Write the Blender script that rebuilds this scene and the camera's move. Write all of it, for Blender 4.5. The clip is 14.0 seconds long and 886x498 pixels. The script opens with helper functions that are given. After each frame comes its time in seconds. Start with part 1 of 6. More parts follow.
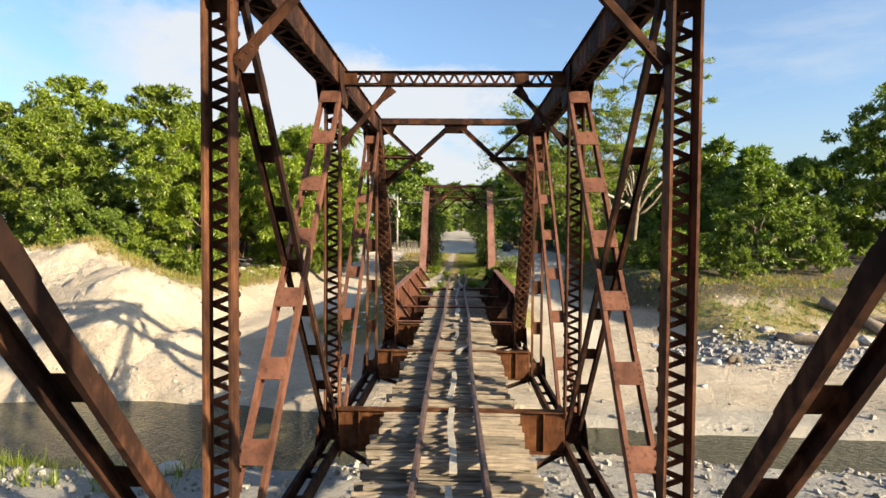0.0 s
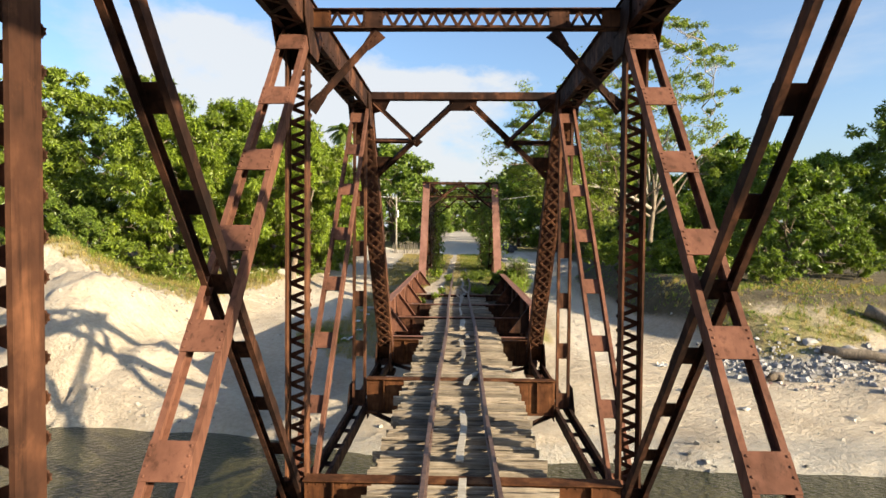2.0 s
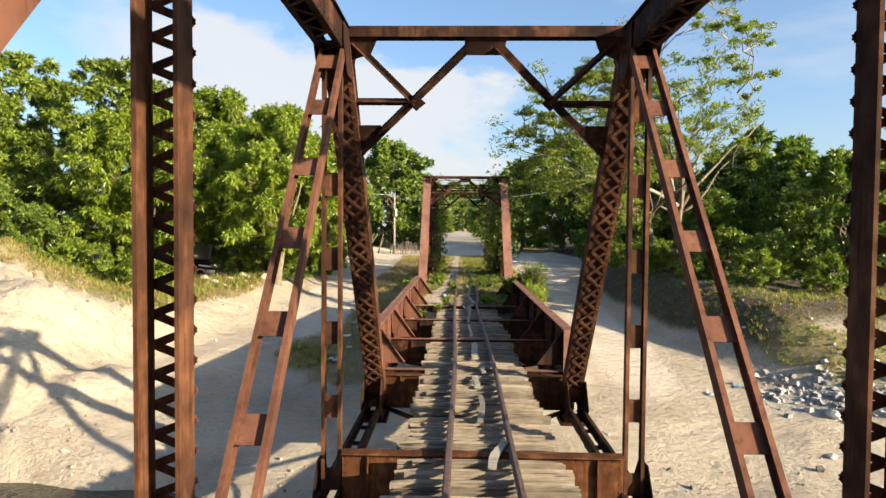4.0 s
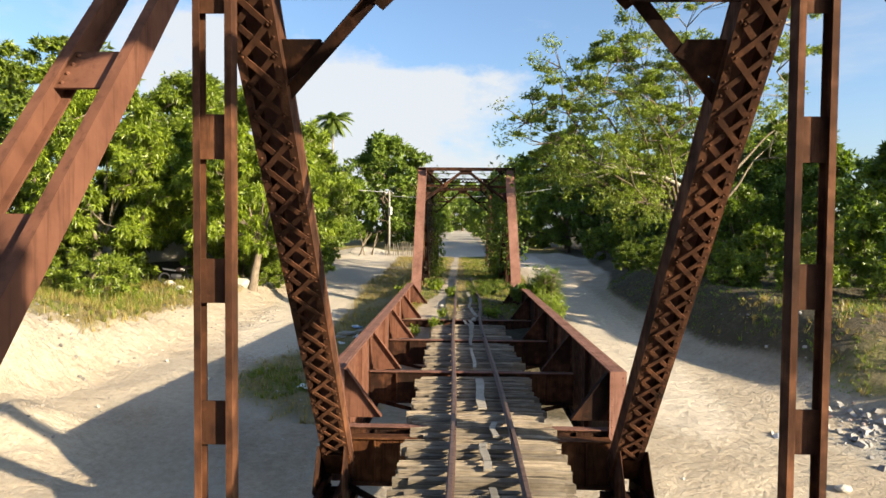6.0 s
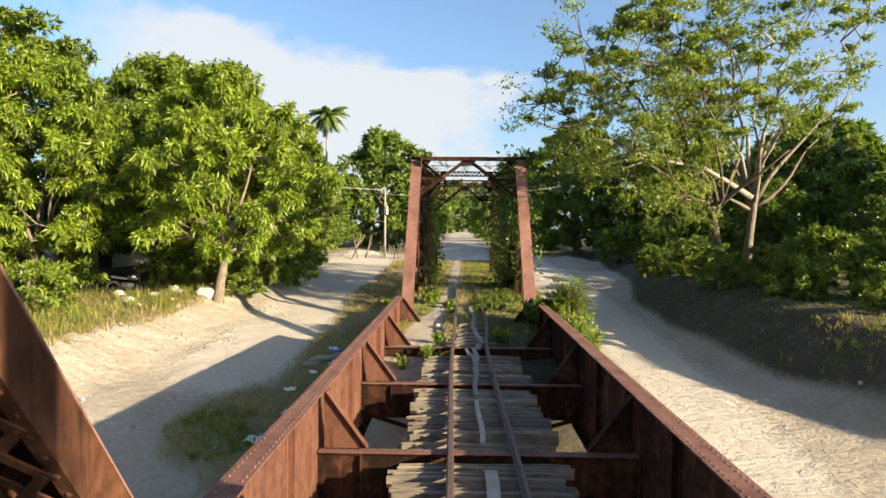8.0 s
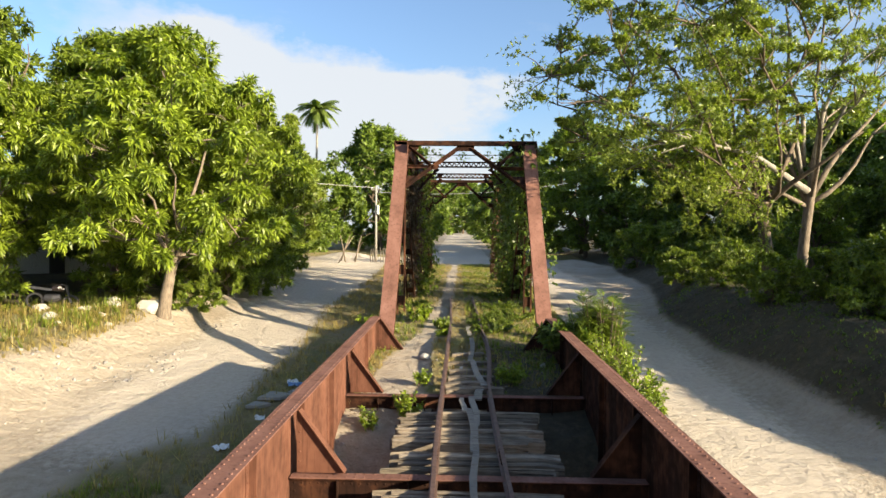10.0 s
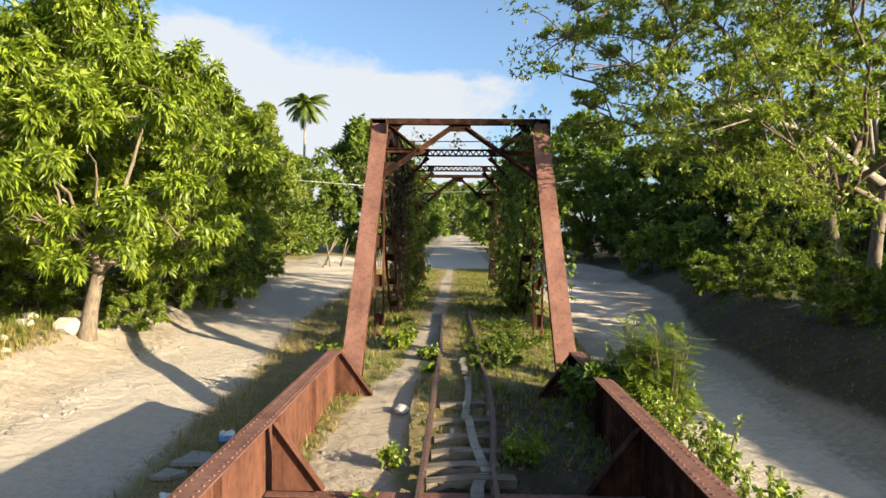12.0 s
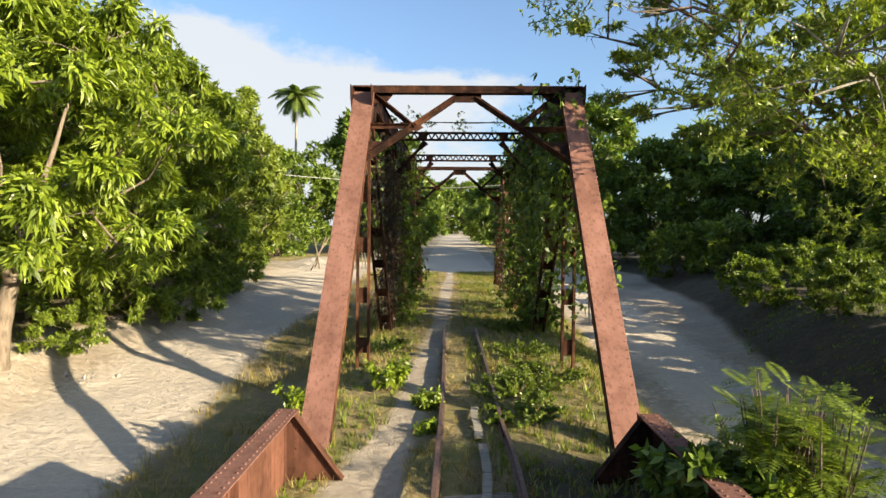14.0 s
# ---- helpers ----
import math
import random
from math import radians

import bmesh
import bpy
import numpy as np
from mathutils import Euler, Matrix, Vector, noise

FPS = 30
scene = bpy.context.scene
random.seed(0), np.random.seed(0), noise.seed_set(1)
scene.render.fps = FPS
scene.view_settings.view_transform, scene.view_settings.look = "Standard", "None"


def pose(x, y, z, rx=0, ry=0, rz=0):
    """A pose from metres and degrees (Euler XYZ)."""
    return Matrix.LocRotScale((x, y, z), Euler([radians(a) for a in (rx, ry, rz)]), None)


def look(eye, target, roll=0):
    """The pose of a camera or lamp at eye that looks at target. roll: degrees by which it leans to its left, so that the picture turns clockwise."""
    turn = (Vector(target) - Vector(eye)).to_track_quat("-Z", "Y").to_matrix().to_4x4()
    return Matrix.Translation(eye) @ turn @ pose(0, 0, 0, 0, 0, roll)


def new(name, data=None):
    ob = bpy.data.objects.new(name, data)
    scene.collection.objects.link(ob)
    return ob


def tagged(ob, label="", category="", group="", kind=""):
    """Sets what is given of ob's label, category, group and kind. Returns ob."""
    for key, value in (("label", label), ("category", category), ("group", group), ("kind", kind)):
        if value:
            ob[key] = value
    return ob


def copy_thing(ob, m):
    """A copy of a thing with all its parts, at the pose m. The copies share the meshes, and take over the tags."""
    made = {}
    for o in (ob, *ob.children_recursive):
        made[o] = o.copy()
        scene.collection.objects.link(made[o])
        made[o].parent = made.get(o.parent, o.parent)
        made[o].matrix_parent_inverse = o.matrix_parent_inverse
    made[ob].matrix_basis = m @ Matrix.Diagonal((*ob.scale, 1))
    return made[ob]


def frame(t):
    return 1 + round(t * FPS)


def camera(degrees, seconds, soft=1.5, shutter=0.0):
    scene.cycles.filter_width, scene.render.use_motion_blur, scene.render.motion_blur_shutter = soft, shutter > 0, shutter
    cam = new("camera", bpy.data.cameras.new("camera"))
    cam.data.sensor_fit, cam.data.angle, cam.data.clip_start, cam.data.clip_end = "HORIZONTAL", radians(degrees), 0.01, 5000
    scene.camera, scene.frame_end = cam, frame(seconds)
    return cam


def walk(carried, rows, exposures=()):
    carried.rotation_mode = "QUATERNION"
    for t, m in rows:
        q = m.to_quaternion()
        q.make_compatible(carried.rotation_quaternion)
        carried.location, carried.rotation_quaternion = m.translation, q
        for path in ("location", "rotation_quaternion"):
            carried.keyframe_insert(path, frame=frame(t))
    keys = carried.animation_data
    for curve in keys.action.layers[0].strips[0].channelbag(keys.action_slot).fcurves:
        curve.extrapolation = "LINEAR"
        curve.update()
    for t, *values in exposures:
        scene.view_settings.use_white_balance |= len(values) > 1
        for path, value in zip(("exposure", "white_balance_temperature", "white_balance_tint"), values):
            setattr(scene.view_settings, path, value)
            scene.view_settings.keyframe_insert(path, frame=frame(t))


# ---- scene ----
cam = camera(73.6, 14.0)
# seconds, eye x y z, yaw, pitch, lean
PATH = [
    (0.0, 0.114, -0.664, 3.452, 1.520, -1.891, 0.48),
    (0.5, 0.075, -0.114, 3.466, 1.505, -1.927, 0.48),
    (1.0, 0.056, 0.619, 3.455, 1.577, -1.891, 0.48),
    (1.5, 0.021, 1.490, 3.437, 1.598, -1.827, 0.48),
    (2.0, -0.067, 2.532, 3.425, 1.527, -1.820, 0.48),
    (2.5, -0.184, 3.643, 3.429, 1.469, -1.827, 0.48),
    (3.0, -0.278, 4.782, 3.449, 1.519, -1.804, 0.48),
    (5.5, -0.450, 10.311, 3.430, 1.370, -1.930, 0.48),
    (6.0, -0.409, 11.463, 3.411, 1.381, -1.886, 0.48),
    (6.5, -0.368, 12.708, 3.426, 1.419, -1.912, 0.48),
    (7.0, -0.348, 13.888, 3.450, 1.441, -1.948, 0.48),
    (7.5, -0.359, 15.184, 3.439, 1.448, -1.891, 0.48),
    (8.0, -0.362, 16.494, 3.401, 1.547, -1.776, 0.48),
    (10.5, -0.180, 22.571, 3.374, 1.376, -1.634, 0.48),
    (11.0, -0.151, 23.680, 3.393, 1.283, -1.626, 0.48),
    (11.5, -0.114, 24.804, 3.376, 1.218, -1.526, 0.48),
    (12.0, -0.088, 25.948, 3.363, 1.168, -1.461, 0.48),
    (12.5, -0.092, 27.030, 3.368, 1.132, -1.475, 0.48),
    (13.0, -0.132, 28.068, 3.373, 1.082, -1.518, 0.48),
    (13.5, -0.193, 28.974, 3.389, 1.025, -1.569, 0.48),
    (14.0, -0.266, 29.926, 3.418, 1.003, -1.576, 0.48),
]
walk(cam, [(t, pose(x, y, z, 90 + pitch, 0, yaw) @ pose(0, 0, 0, 0, 0, lean)) for t, x, y, z, yaw, pitch, lean in PATH])

# ---- light ----
SUN_WAY = Vector((-6.2, 3.7, -2.35)).normalized()
sun = new("sun", bpy.data.lights.new("sun", "SUN"))
sun.matrix_world = look((0, 0, 30), Vector((0, 0, 30)) + SUN_WAY)
sun.data.energy, sun.data.angle, sun.data.color = 4.05, radians(0.6), (1.0, 0.825, 0.56)

world = bpy.data.worlds.new("sky")
scene.world = world
world.use_nodes = True


class Nodes:
    """Short hand for node trees."""

    def __init__(self, tree):
        self.tree = tree
        tree.nodes.clear()

    def add(self, kind):
        return self.tree.nodes.new(kind)

    def vector(self, operation):
        n = self.add("ShaderNodeVectorMath")
        n.operation = operation
        return n

    def link(self, a, b):
        self.tree.links.new(a, b)

    def put(self, n, **values):
        for key, value in values.items():
            socket = n.inputs[key.replace("_", " ")]
            if hasattr(value, "links"):
                self.link(value, socket)
            else:
                socket.default_value = value
        return n

    def noise(self, vector, scale, detail=4.0, rough=0.55):
        n = self.add("ShaderNodeTexNoise")
        self.put(n, Scale=scale, Detail=detail, Roughness=rough)
        if vector is not None:
            self.link(vector, n.inputs["Vector"])
        return n.outputs["Fac"]

    def ramp(self, fac, *stops):
        n = self.add("ShaderNodeValToRGB")
        e = n.color_ramp.elements
        while len(e) < len(stops):
            e.new(0.5)
        for el, (place, colour) in zip(e, stops):
            el.position = place
            el.color = (*colour, 1) if hasattr(colour, "__len__") else (colour, colour, colour, 1)
        self.link(fac, n.inputs["Fac"])
        return n.outputs["Color"]

    def mix(self, fac, a, b, mode="MIX"):
        n = self.add("ShaderNodeMix")
        n.data_type, n.blend_type = "RGBA", mode
        for k, v in ((0, fac), (6, a), (7, b)):
            if hasattr(v, "links"):
                self.link(v, n.inputs[k])
            else:
                n.inputs[k].default_value = v if k == 0 or len(v) == 4 else (*v, 1)
        return n.outputs[2]

    def math(self, op, a, b=0.0):
        n = self.add("ShaderNodeMath")
        n.operation = op
        for k, v in ((0, a), (1, b)):
            if hasattr(v, "links"):
                self.link(v, n.inputs[k])
            else:
                n.inputs[k].default_value = v
        return n.outputs[0]

    def stretch(self, vector, sx, sy, sz):
        n = self.add("ShaderNodeMapping")
        n.inputs["Scale"].default_value = (sx, sy, sz)
        self.link(vector, n.inputs["Vector"])
        return n.outputs["Vector"]


def build_sky():
    k = Nodes(world.node_tree)
    sky = k.add("ShaderNodeTexSky")
    sky.sky_type, sky.sun_disc = "NISHITA", False
    sky.sun_elevation, sky.sun_rotation = radians(18), radians(121)
    sky.air_density, sky.dust_density, sky.ozone_density = 1.0, 2.2, 2.0
    way = k.add("ShaderNodeTexCoord").outputs["Generated"]
    # clouds: one long bank over the far end of the line, thin veils elsewhere
    cut = k.add("ShaderNodeSeparateXYZ")
    k.link(way, cut.inputs[0])
    x, z = cut.outputs["X"], cut.outputs["Z"]
    wob = k.noise(k.stretch(way, 5, 5, 9), 1.0, 7, 0.6)
    # bank: highest to the west, thinning to the east
    top = k.math("MULTIPLY_ADD", x, -0.16)
    top.node.inputs[2].default_value = 0.275
    over = k.math("SUBTRACT", top, z)
    over = k.math("ADD", over, k.math("MULTIPLY", k.math("SUBTRACT", wob, 0.5), 0.16))
    east = k.math("SUBTRACT", 0.10, x)
    east = k.math("ADD", east, k.math("MULTIPLY", k.math("SUBTRACT", wob, 0.5), 0.5))
    bank = k.math("MULTIPLY", k.ramp(over, (0.0, 0.0), (0.028, 1.0)), k.ramp(east, (0.0, 0.0), (0.10, 1.0)))
    west = k.math("ADD", k.math("ADD", x, 0.62), k.math("MULTIPLY", k.math("SUBTRACT", wob, 0.5), 0.6))
    bank = k.math("MULTIPLY", bank, k.ramp(west, (0.0, 0.0), (0.22, 1.0)))
    veil = k.ramp(k.noise(k.stretch(way, 2.2, 2.2, 9), 1.3, 6, 0.62), (0.46, 0.0), (0.76, 0.6))
    low = k.ramp(z, (0.0, 0.42), (0.2, 0.1), (0.5, 0.06))
    cover = k.math("MAXIMUM", k.math("MULTIPLY", bank, 0.92), k.math("MAXIMUM", k.math("MULTIPLY", veil, 0.75), low))
    tone = k.mix(1.0, sky.outputs["Color"], (0.74, 0.88, 1.0), "MULTIPLY")
    colour = k.mix(cover, tone, (3.1, 3.2, 3.28))
    bg = k.add("ShaderNodeBackground")
    k.put(bg, Color=colour, Strength=0.070)
    out = k.add("ShaderNodeOutputWorld")
    k.link(bg.outputs[0], out.inputs["Surface"])


build_sky()
scene.view_settings.exposure = 1.97


# ---- materials ----
def material(name):
    m = bpy.data.materials.new(name)
    m.use_nodes = True
    k = Nodes(m.node_tree)
    out = k.add("ShaderNodeOutputMaterial")
    shade = k.add("ShaderNodeBsdfPrincipled")
    k.link(shade.outputs[0], out.inputs["Surface"])
    return m, k, shade, out


def bumped(k, shade, height, strength=0.4, distance=0.01):
    b = k.add("ShaderNodeBump")
    k.put(b, Height=height, Strength=strength, Distance=distance)
    k.link(b.outputs[0], shade.inputs["Normal"])


def rust_material(name, dark, mid, bright, flake=0.5):
    m, k, shade, out = material(name)
    at = k.add("ShaderNodeNewGeometry").outputs["Position"]
    large = k.noise(k.stretch(at, 1.3, 1.3, 0.5), 1.6, 5, 0.6)
    fine = k.noise(at, 6, 4, 0.5)
    grit = k.noise(at, 30, 5, 0.6)
    streak = k.noise(k.stretch(at, 9, 9, 0.7), 2.2, 4, 0.6)
    each = k.add("ShaderNodeObjectInfo").outputs["Random"]
    base = k.ramp(k.math("ADD", k.math("MULTIPLY", large, 0.72), k.math("MULTIPLY", fine, 0.28)), (0.34, dark), (0.5, mid), (0.68, bright))
    stain = k.ramp(streak, (0.52, 0.0), (0.70, 0.55))
    base = k.mix(stain, base, tuple(c * 0.45 for c in dark))
    pale = k.ramp(k.noise(at, 5.0, 7, 0.7), (0.60, 0.0), (0.74, flake))
    base = k.mix(pale, base, (0.16, 0.068, 0.033))
    vary = k.math("ADD", k.math("MULTIPLY", each, 0.24), 0.88)
    scaled = k.vector("SCALE")
    k.link(base, scaled.inputs[0])
    k.link(vary, scaled.inputs["Scale"])
    k.put(shade, Base_Color=scaled.outputs[0], Roughness=k.ramp(fine, (0.3, 0.95), (0.7, 0.72)), Metallic=0.0)
    shade.inputs["Specular IOR Level"].default_value = 0.12
    bumped(k, shade, k.math("ADD", k.math("MULTIPLY", grit, 0.6), k.math("ADD", fine, k.math("MULTIPLY", pale, 0.5))), 0.35, 0.007)
    return m


# one steel: shade painted into the dark rust, sunlight into red and warm rust
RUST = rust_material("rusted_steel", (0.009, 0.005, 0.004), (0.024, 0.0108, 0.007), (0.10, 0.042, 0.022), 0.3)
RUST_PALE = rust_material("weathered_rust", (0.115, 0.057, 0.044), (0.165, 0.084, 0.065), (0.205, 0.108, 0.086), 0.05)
RUST_SUNLIT = rust_material("red_rust", (0.059, 0.027, 0.018), (0.108, 0.048, 0.032), (0.155, 0.07, 0.046), 0.12)
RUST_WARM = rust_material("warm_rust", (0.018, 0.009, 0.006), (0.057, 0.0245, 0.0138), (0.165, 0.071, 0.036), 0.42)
RUST_ORANGE = rust_material("rusted_steel_orange", (0.028, 0.011, 0.005), (0.07, 0.027, 0.011), (0.17, 0.075, 0.03), 0.2)


def rail_steel():
    m, k, shade, out = material("rail_steel")
    at = k.add("ShaderNodeNewGeometry").outputs["Position"]
    f = k.noise(at, 14, 5)
    k.put(shade, Base_Color=k.ramp(f, (0.3, (0.07, 0.042, 0.032)), (0.7, (0.17, 0.105, 0.08))), Roughness=0.55, Metallic=0.35)
    bumped(k, shade, f, 0.2, 0.004)
    return m


def wood_material(name, dark, bright):
    m, k, shade, out = material(name)
    co = k.add("ShaderNodeTexCoord").outputs["Object"]
    info = k.add("ShaderNodeObjectInfo").outputs["Random"]
    shift = k.vector("ADD")
    k.link(co, shift.inputs[0])
    far = k.add("ShaderNodeCombineXYZ")
    k.link(k.math("MULTIPLY", info, 91.0), far.inputs["Z"])
    k.link(far.outputs[0], shift.inputs[1])
    at = shift.outputs[0]
    grain = k.noise(k.stretch(at, 1.5, 28, 28), 1.6, 6, 0.65)
    blot = k.noise(at, 3.5, 5, 0.6)
    crack = k.ramp(k.noise(k.stretch(at, 0.9, 34, 20), 1.0, 3, 0.5), (0.30, 1.0), (0.40, 0.0))
    base = k.ramp(k.math("ADD", k.math("MULTIPLY", grain, 0.55), k.math("MULTIPLY", blot, 0.45)), (0.33, dark), (0.66, bright))
    base = k.mix(crack, base, tuple(c * 0.3 for c in dark))
    vary = k.math("ADD", k.math("MULTIPLY", info, 0.75), 0.55)
    scaled = k.vector("SCALE")
    k.link(base, scaled.inputs[0])
    k.link(vary, scaled.inputs["Scale"])
    k.put(shade, Base_Color=scaled.outputs[0], Roughness=0.9)
    bumped(k, shade, k.math("SUBTRACT", grain, k.math("MULTIPLY", crack, 1.5)), 0.8, 0.02)
    return m


RAIL = rail_steel()
TIE = wood_material("weathered_tie_wood", (0.085, 0.067, 0.050), (0.285, 0.238, 0.182))
PLANK = wood_material("pale_plank_wood", (0.208, 0.184, 0.15), (0.389, 0.359, 0.307))
POSTWOOD = wood_material("fence_wood", (0.0816, 0.068, 0.0544), (0.218, 0.19, 0.156))


def leaf_material(name, dark, bright, tint=(0.9, 1.0, 0.35), thinness=0.3):
    """Leaves: dark to bright from leaf to leaf and from bough to bough, glossy, letting some light through."""
    m, k, shade, out = material(name)
    geo = k.add("ShaderNodeNewGeometry")
    isle = geo.outputs["Random Per Island"]
    patch = k.noise(geo.outputs["Position"], 0.9, 4, 0.6)
    each = k.add("ShaderNodeObjectInfo").outputs["Random"]
    tone = k.math("ADD", k.math("MULTIPLY", isle, 0.45), k.math("ADD", k.math("MULTIPLY", patch, 0.45), k.math("MULTIPLY", each, 0.1)))
    base = k.ramp(tone, (0.22, dark), (0.5, tuple((a + b) * 0.46 for a, b in zip(dark, bright))), (0.8, bright))
    k.put(shade, Base_Color=base, Roughness=0.42)
    shade.inputs["Specular IOR Level"].default_value = 0.45
    thin = k.add("ShaderNodeBsdfTranslucent")
    k.link(k.mix(1.0, base, tuple(1.5 * c for c in tint), "MULTIPLY"), thin.inputs["Color"])
    both = k.add("ShaderNodeMixShader")
    both.inputs[0].default_value = thinness
    k.link(shade.outputs[0], both.inputs[1])
    k.link(thin.outputs[0], both.inputs[2])
    k.link(both.outputs[0], out.inputs["Surface"])
    return m


LEAF_BRIGHT = leaf_material("mango_leaf", (0.055, 0.090, 0.010), (0.275, 0.355, 0.030))
LEAF_MID = leaf_material("broad_leaf", (0.044, 0.072, 0.010), (0.225, 0.295, 0.031))
LEAF_YELLOW = leaf_material("yellowish_leaf", (0.07, 0.10, 0.015), (0.27, 0.335, 0.045))
LEAF_DARK = leaf_material("dark_leaf", (0.038, 0.068, 0.012), (0.20, 0.28, 0.036))
LEAF_OLIVE = leaf_material("olive_leaf", (0.068, 0.10, 0.018), (0.34, 0.405, 0.07), thinness=0.42)
WITHERED = leaf_material("withered_leaf", (0.022, 0.016, 0.010), (0.10, 0.075, 0.045), (1.0, 0.85, 0.6))
LEAF_PALM = leaf_material("palm_leaf", (0.05, 0.082, 0.017), (0.18, 0.235, 0.05))
GRASS_GREEN = leaf_material("green_grass", (0.055, 0.085, 0.011), (0.235, 0.285, 0.03))
GRASS_DRY = leaf_material("dry_grass", (0.15, 0.125, 0.036), (0.43, 0.35, 0.125), (1.0, 0.9, 0.5))


def bark_material(name, dark, bright):
    m, k, shade, out = material(name)
    at = k.add("ShaderNodeNewGeometry").outputs["Position"]
    f = k.noise(k.stretch(at, 6, 6, 1.6), 2.0, 6, 0.65)
    k.put(shade, Base_Color=k.ramp(f, (0.32, dark), (0.68, bright)), Roughness=0.9)
    bumped(k, shade, f, 0.6, 0.03)
    return m


BARK = bark_material("brown_bark", (0.0476, 0.034, 0.0238), (0.163, 0.122, 0.085))
BARK_MID = bark_material("grey_brown_bark", (0.085, 0.066, 0.048), (0.23, 0.185, 0.14))
BARK_PALE = bark_material("pale_grey_bark", (0.142, 0.125, 0.103), (0.315, 0.294, 0.256))


def ground_material():
    m, k, shade, out = material("river_sand")
    at = k.add("ShaderNodeNewGeometry").outputs["Position"]
    zone = k.add("ShaderNodeAttribute")
    zone.attribute_name = "cover"
    cut = k.add("ShaderNodeSeparateColor")
    k.link(zone.outputs["Color"], cut.inputs[0])
    big = k.noise(at, 0.35, 5, 0.6)
    fine = k.noise(at, 6.0, 8, 0.7)
    grit = k.noise(at, 40.0, 4, 0.7)
    sand = k.ramp(k.math("ADD", k.math("MULTIPLY", big, 0.5), k.math("MULTIPLY", fine, 0.5)), (0.30, (0.235, 0.19, 0.138)), (0.52, (0.375, 0.322, 0.254)), (0.72, (0.47, 0.418, 0.348)))
    dust = k.ramp(fine, (0.3, (0.43, 0.375, 0.305)), (0.7, (0.55, 0.495, 0.42)))
    soil = k.ramp(fine, (0.3, (0.128, 0.0981, 0.0454)), (0.7, (0.331, 0.262, 0.121)))
    green = k.ramp(grit, (0.3, (0.07, 0.085, 0.017)), (0.7, (0.19, 0.195, 0.045)))
    soil = k.mix(k.ramp(k.noise(at, 1.1, 5, 0.6), (0.42, 0.0), (0.62, 0.75)), soil, green)
    gravel = k.ramp(grit, (0.35, (0.136, 0.129, 0.116)), (0.65, (0.381, 0.367, 0.34)))
    edge = lambda s, lo, hi: k.ramp(k.math("ADD", s, k.math("MULTIPLY", k.math("SUBTRACT", fine, 0.5), 0.7)), (lo, 0.0), (hi, 1.0))
    base = k.mix(edge(cut.outputs["Blue"], 0.35, 0.65), sand, dust)
    base = k.mix(edge(cut.outputs["Green"], 0.35, 0.7), base, gravel)
    base = k.mix(edge(cut.outputs["Red"], 0.35, 0.7), base, soil)
    # dark leaf litter; shade of the east bank and girder is in this tone
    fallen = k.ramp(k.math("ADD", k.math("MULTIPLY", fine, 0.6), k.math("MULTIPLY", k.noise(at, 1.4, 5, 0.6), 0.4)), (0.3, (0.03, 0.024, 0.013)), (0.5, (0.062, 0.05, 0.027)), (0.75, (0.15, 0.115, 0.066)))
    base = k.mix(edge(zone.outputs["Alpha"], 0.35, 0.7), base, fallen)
    k.put(shade, Base_Color=base, Roughness=0.95)
    gully = k.noise(k.stretch(at, 1.0, 1.6, 0.5), 0.8, 8, 0.68)
    bumped(k, shade, k.math("ADD", k.math("MULTIPLY", gully, 6.0), k.math("ADD", fine, k.math("MULTIPLY", grit, 0.3))), 0.9, 0.075)
    return m


GROUND = ground_material()


def water_material():
    m, k, shade, out = material("river_water")
    at = k.add("ShaderNodeNewGeometry").outputs["Position"]
    wave = k.add("ShaderNodeTexWave")
    wave.wave_type = "BANDS"
    k.link(k.stretch(at, 0.45, 1.5, 1), wave.inputs["Vector"])
    k.put(wave, Scale=1.7, Distortion=9.0, Detail=4.0)
    wave.inputs["Detail Scale"].default_value = 2.2
    k.put(shade, Base_Color=k.ramp(k.noise(at, 0.5, 4), (0.3, (0.022, 0.024, 0.011)), (0.7, (0.06, 0.054, 0.026))), Roughness=0.06, IOR=1.33)
    bumped(k, shade, k.math("ADD", k.math("MULTIPLY", wave.outputs["Fac"], 0.6), k.noise(k.stretch(at, 1, 2.2, 1), 3.5, 5)), 0.9, 0.05)
    return m


WATER = water_material()


def stone_material(name, dark, bright):
    m, k, shade, out = material(name)
    at = k.add("ShaderNodeNewGeometry")
    f = k.noise(at.outputs["Position"], 5, 6, 0.65)
    tone = k.math("ADD", k.math("MULTIPLY", f, 0.6), k.math("MULTIPLY", at.outputs["Random Per Island"], 0.4))
    k.put(shade, Base_Color=k.ramp(tone, (0.3, dark), (0.7, bright)), Roughness=0.9)
    bumped(k, shade, f, 0.5, 0.03)
    return m


STONE = stone_material("pale_stone", (0.177, 0.163, 0.143), (0.422, 0.401, 0.36))
RUBBLE = stone_material("grey_rubble", (0.136, 0.133, 0.136), (0.394, 0.381, 0.374))
RUBBLE_DARK = stone_material("dark_boulder", (0.10, 0.095, 0.09), (0.32, 0.30, 0.28))
RUBBLE_PALE = stone_material("river_pebbles", (0.09, 0.085, 0.075), (0.34, 0.32, 0.285))
RUBBLE_PINK = stone_material("broken_tile", (0.20, 0.13, 0.12), (0.50, 0.42, 0.40))
CONCRETE = stone_material("concrete", (0.19, 0.177, 0.156), (0.326, 0.306, 0.272))


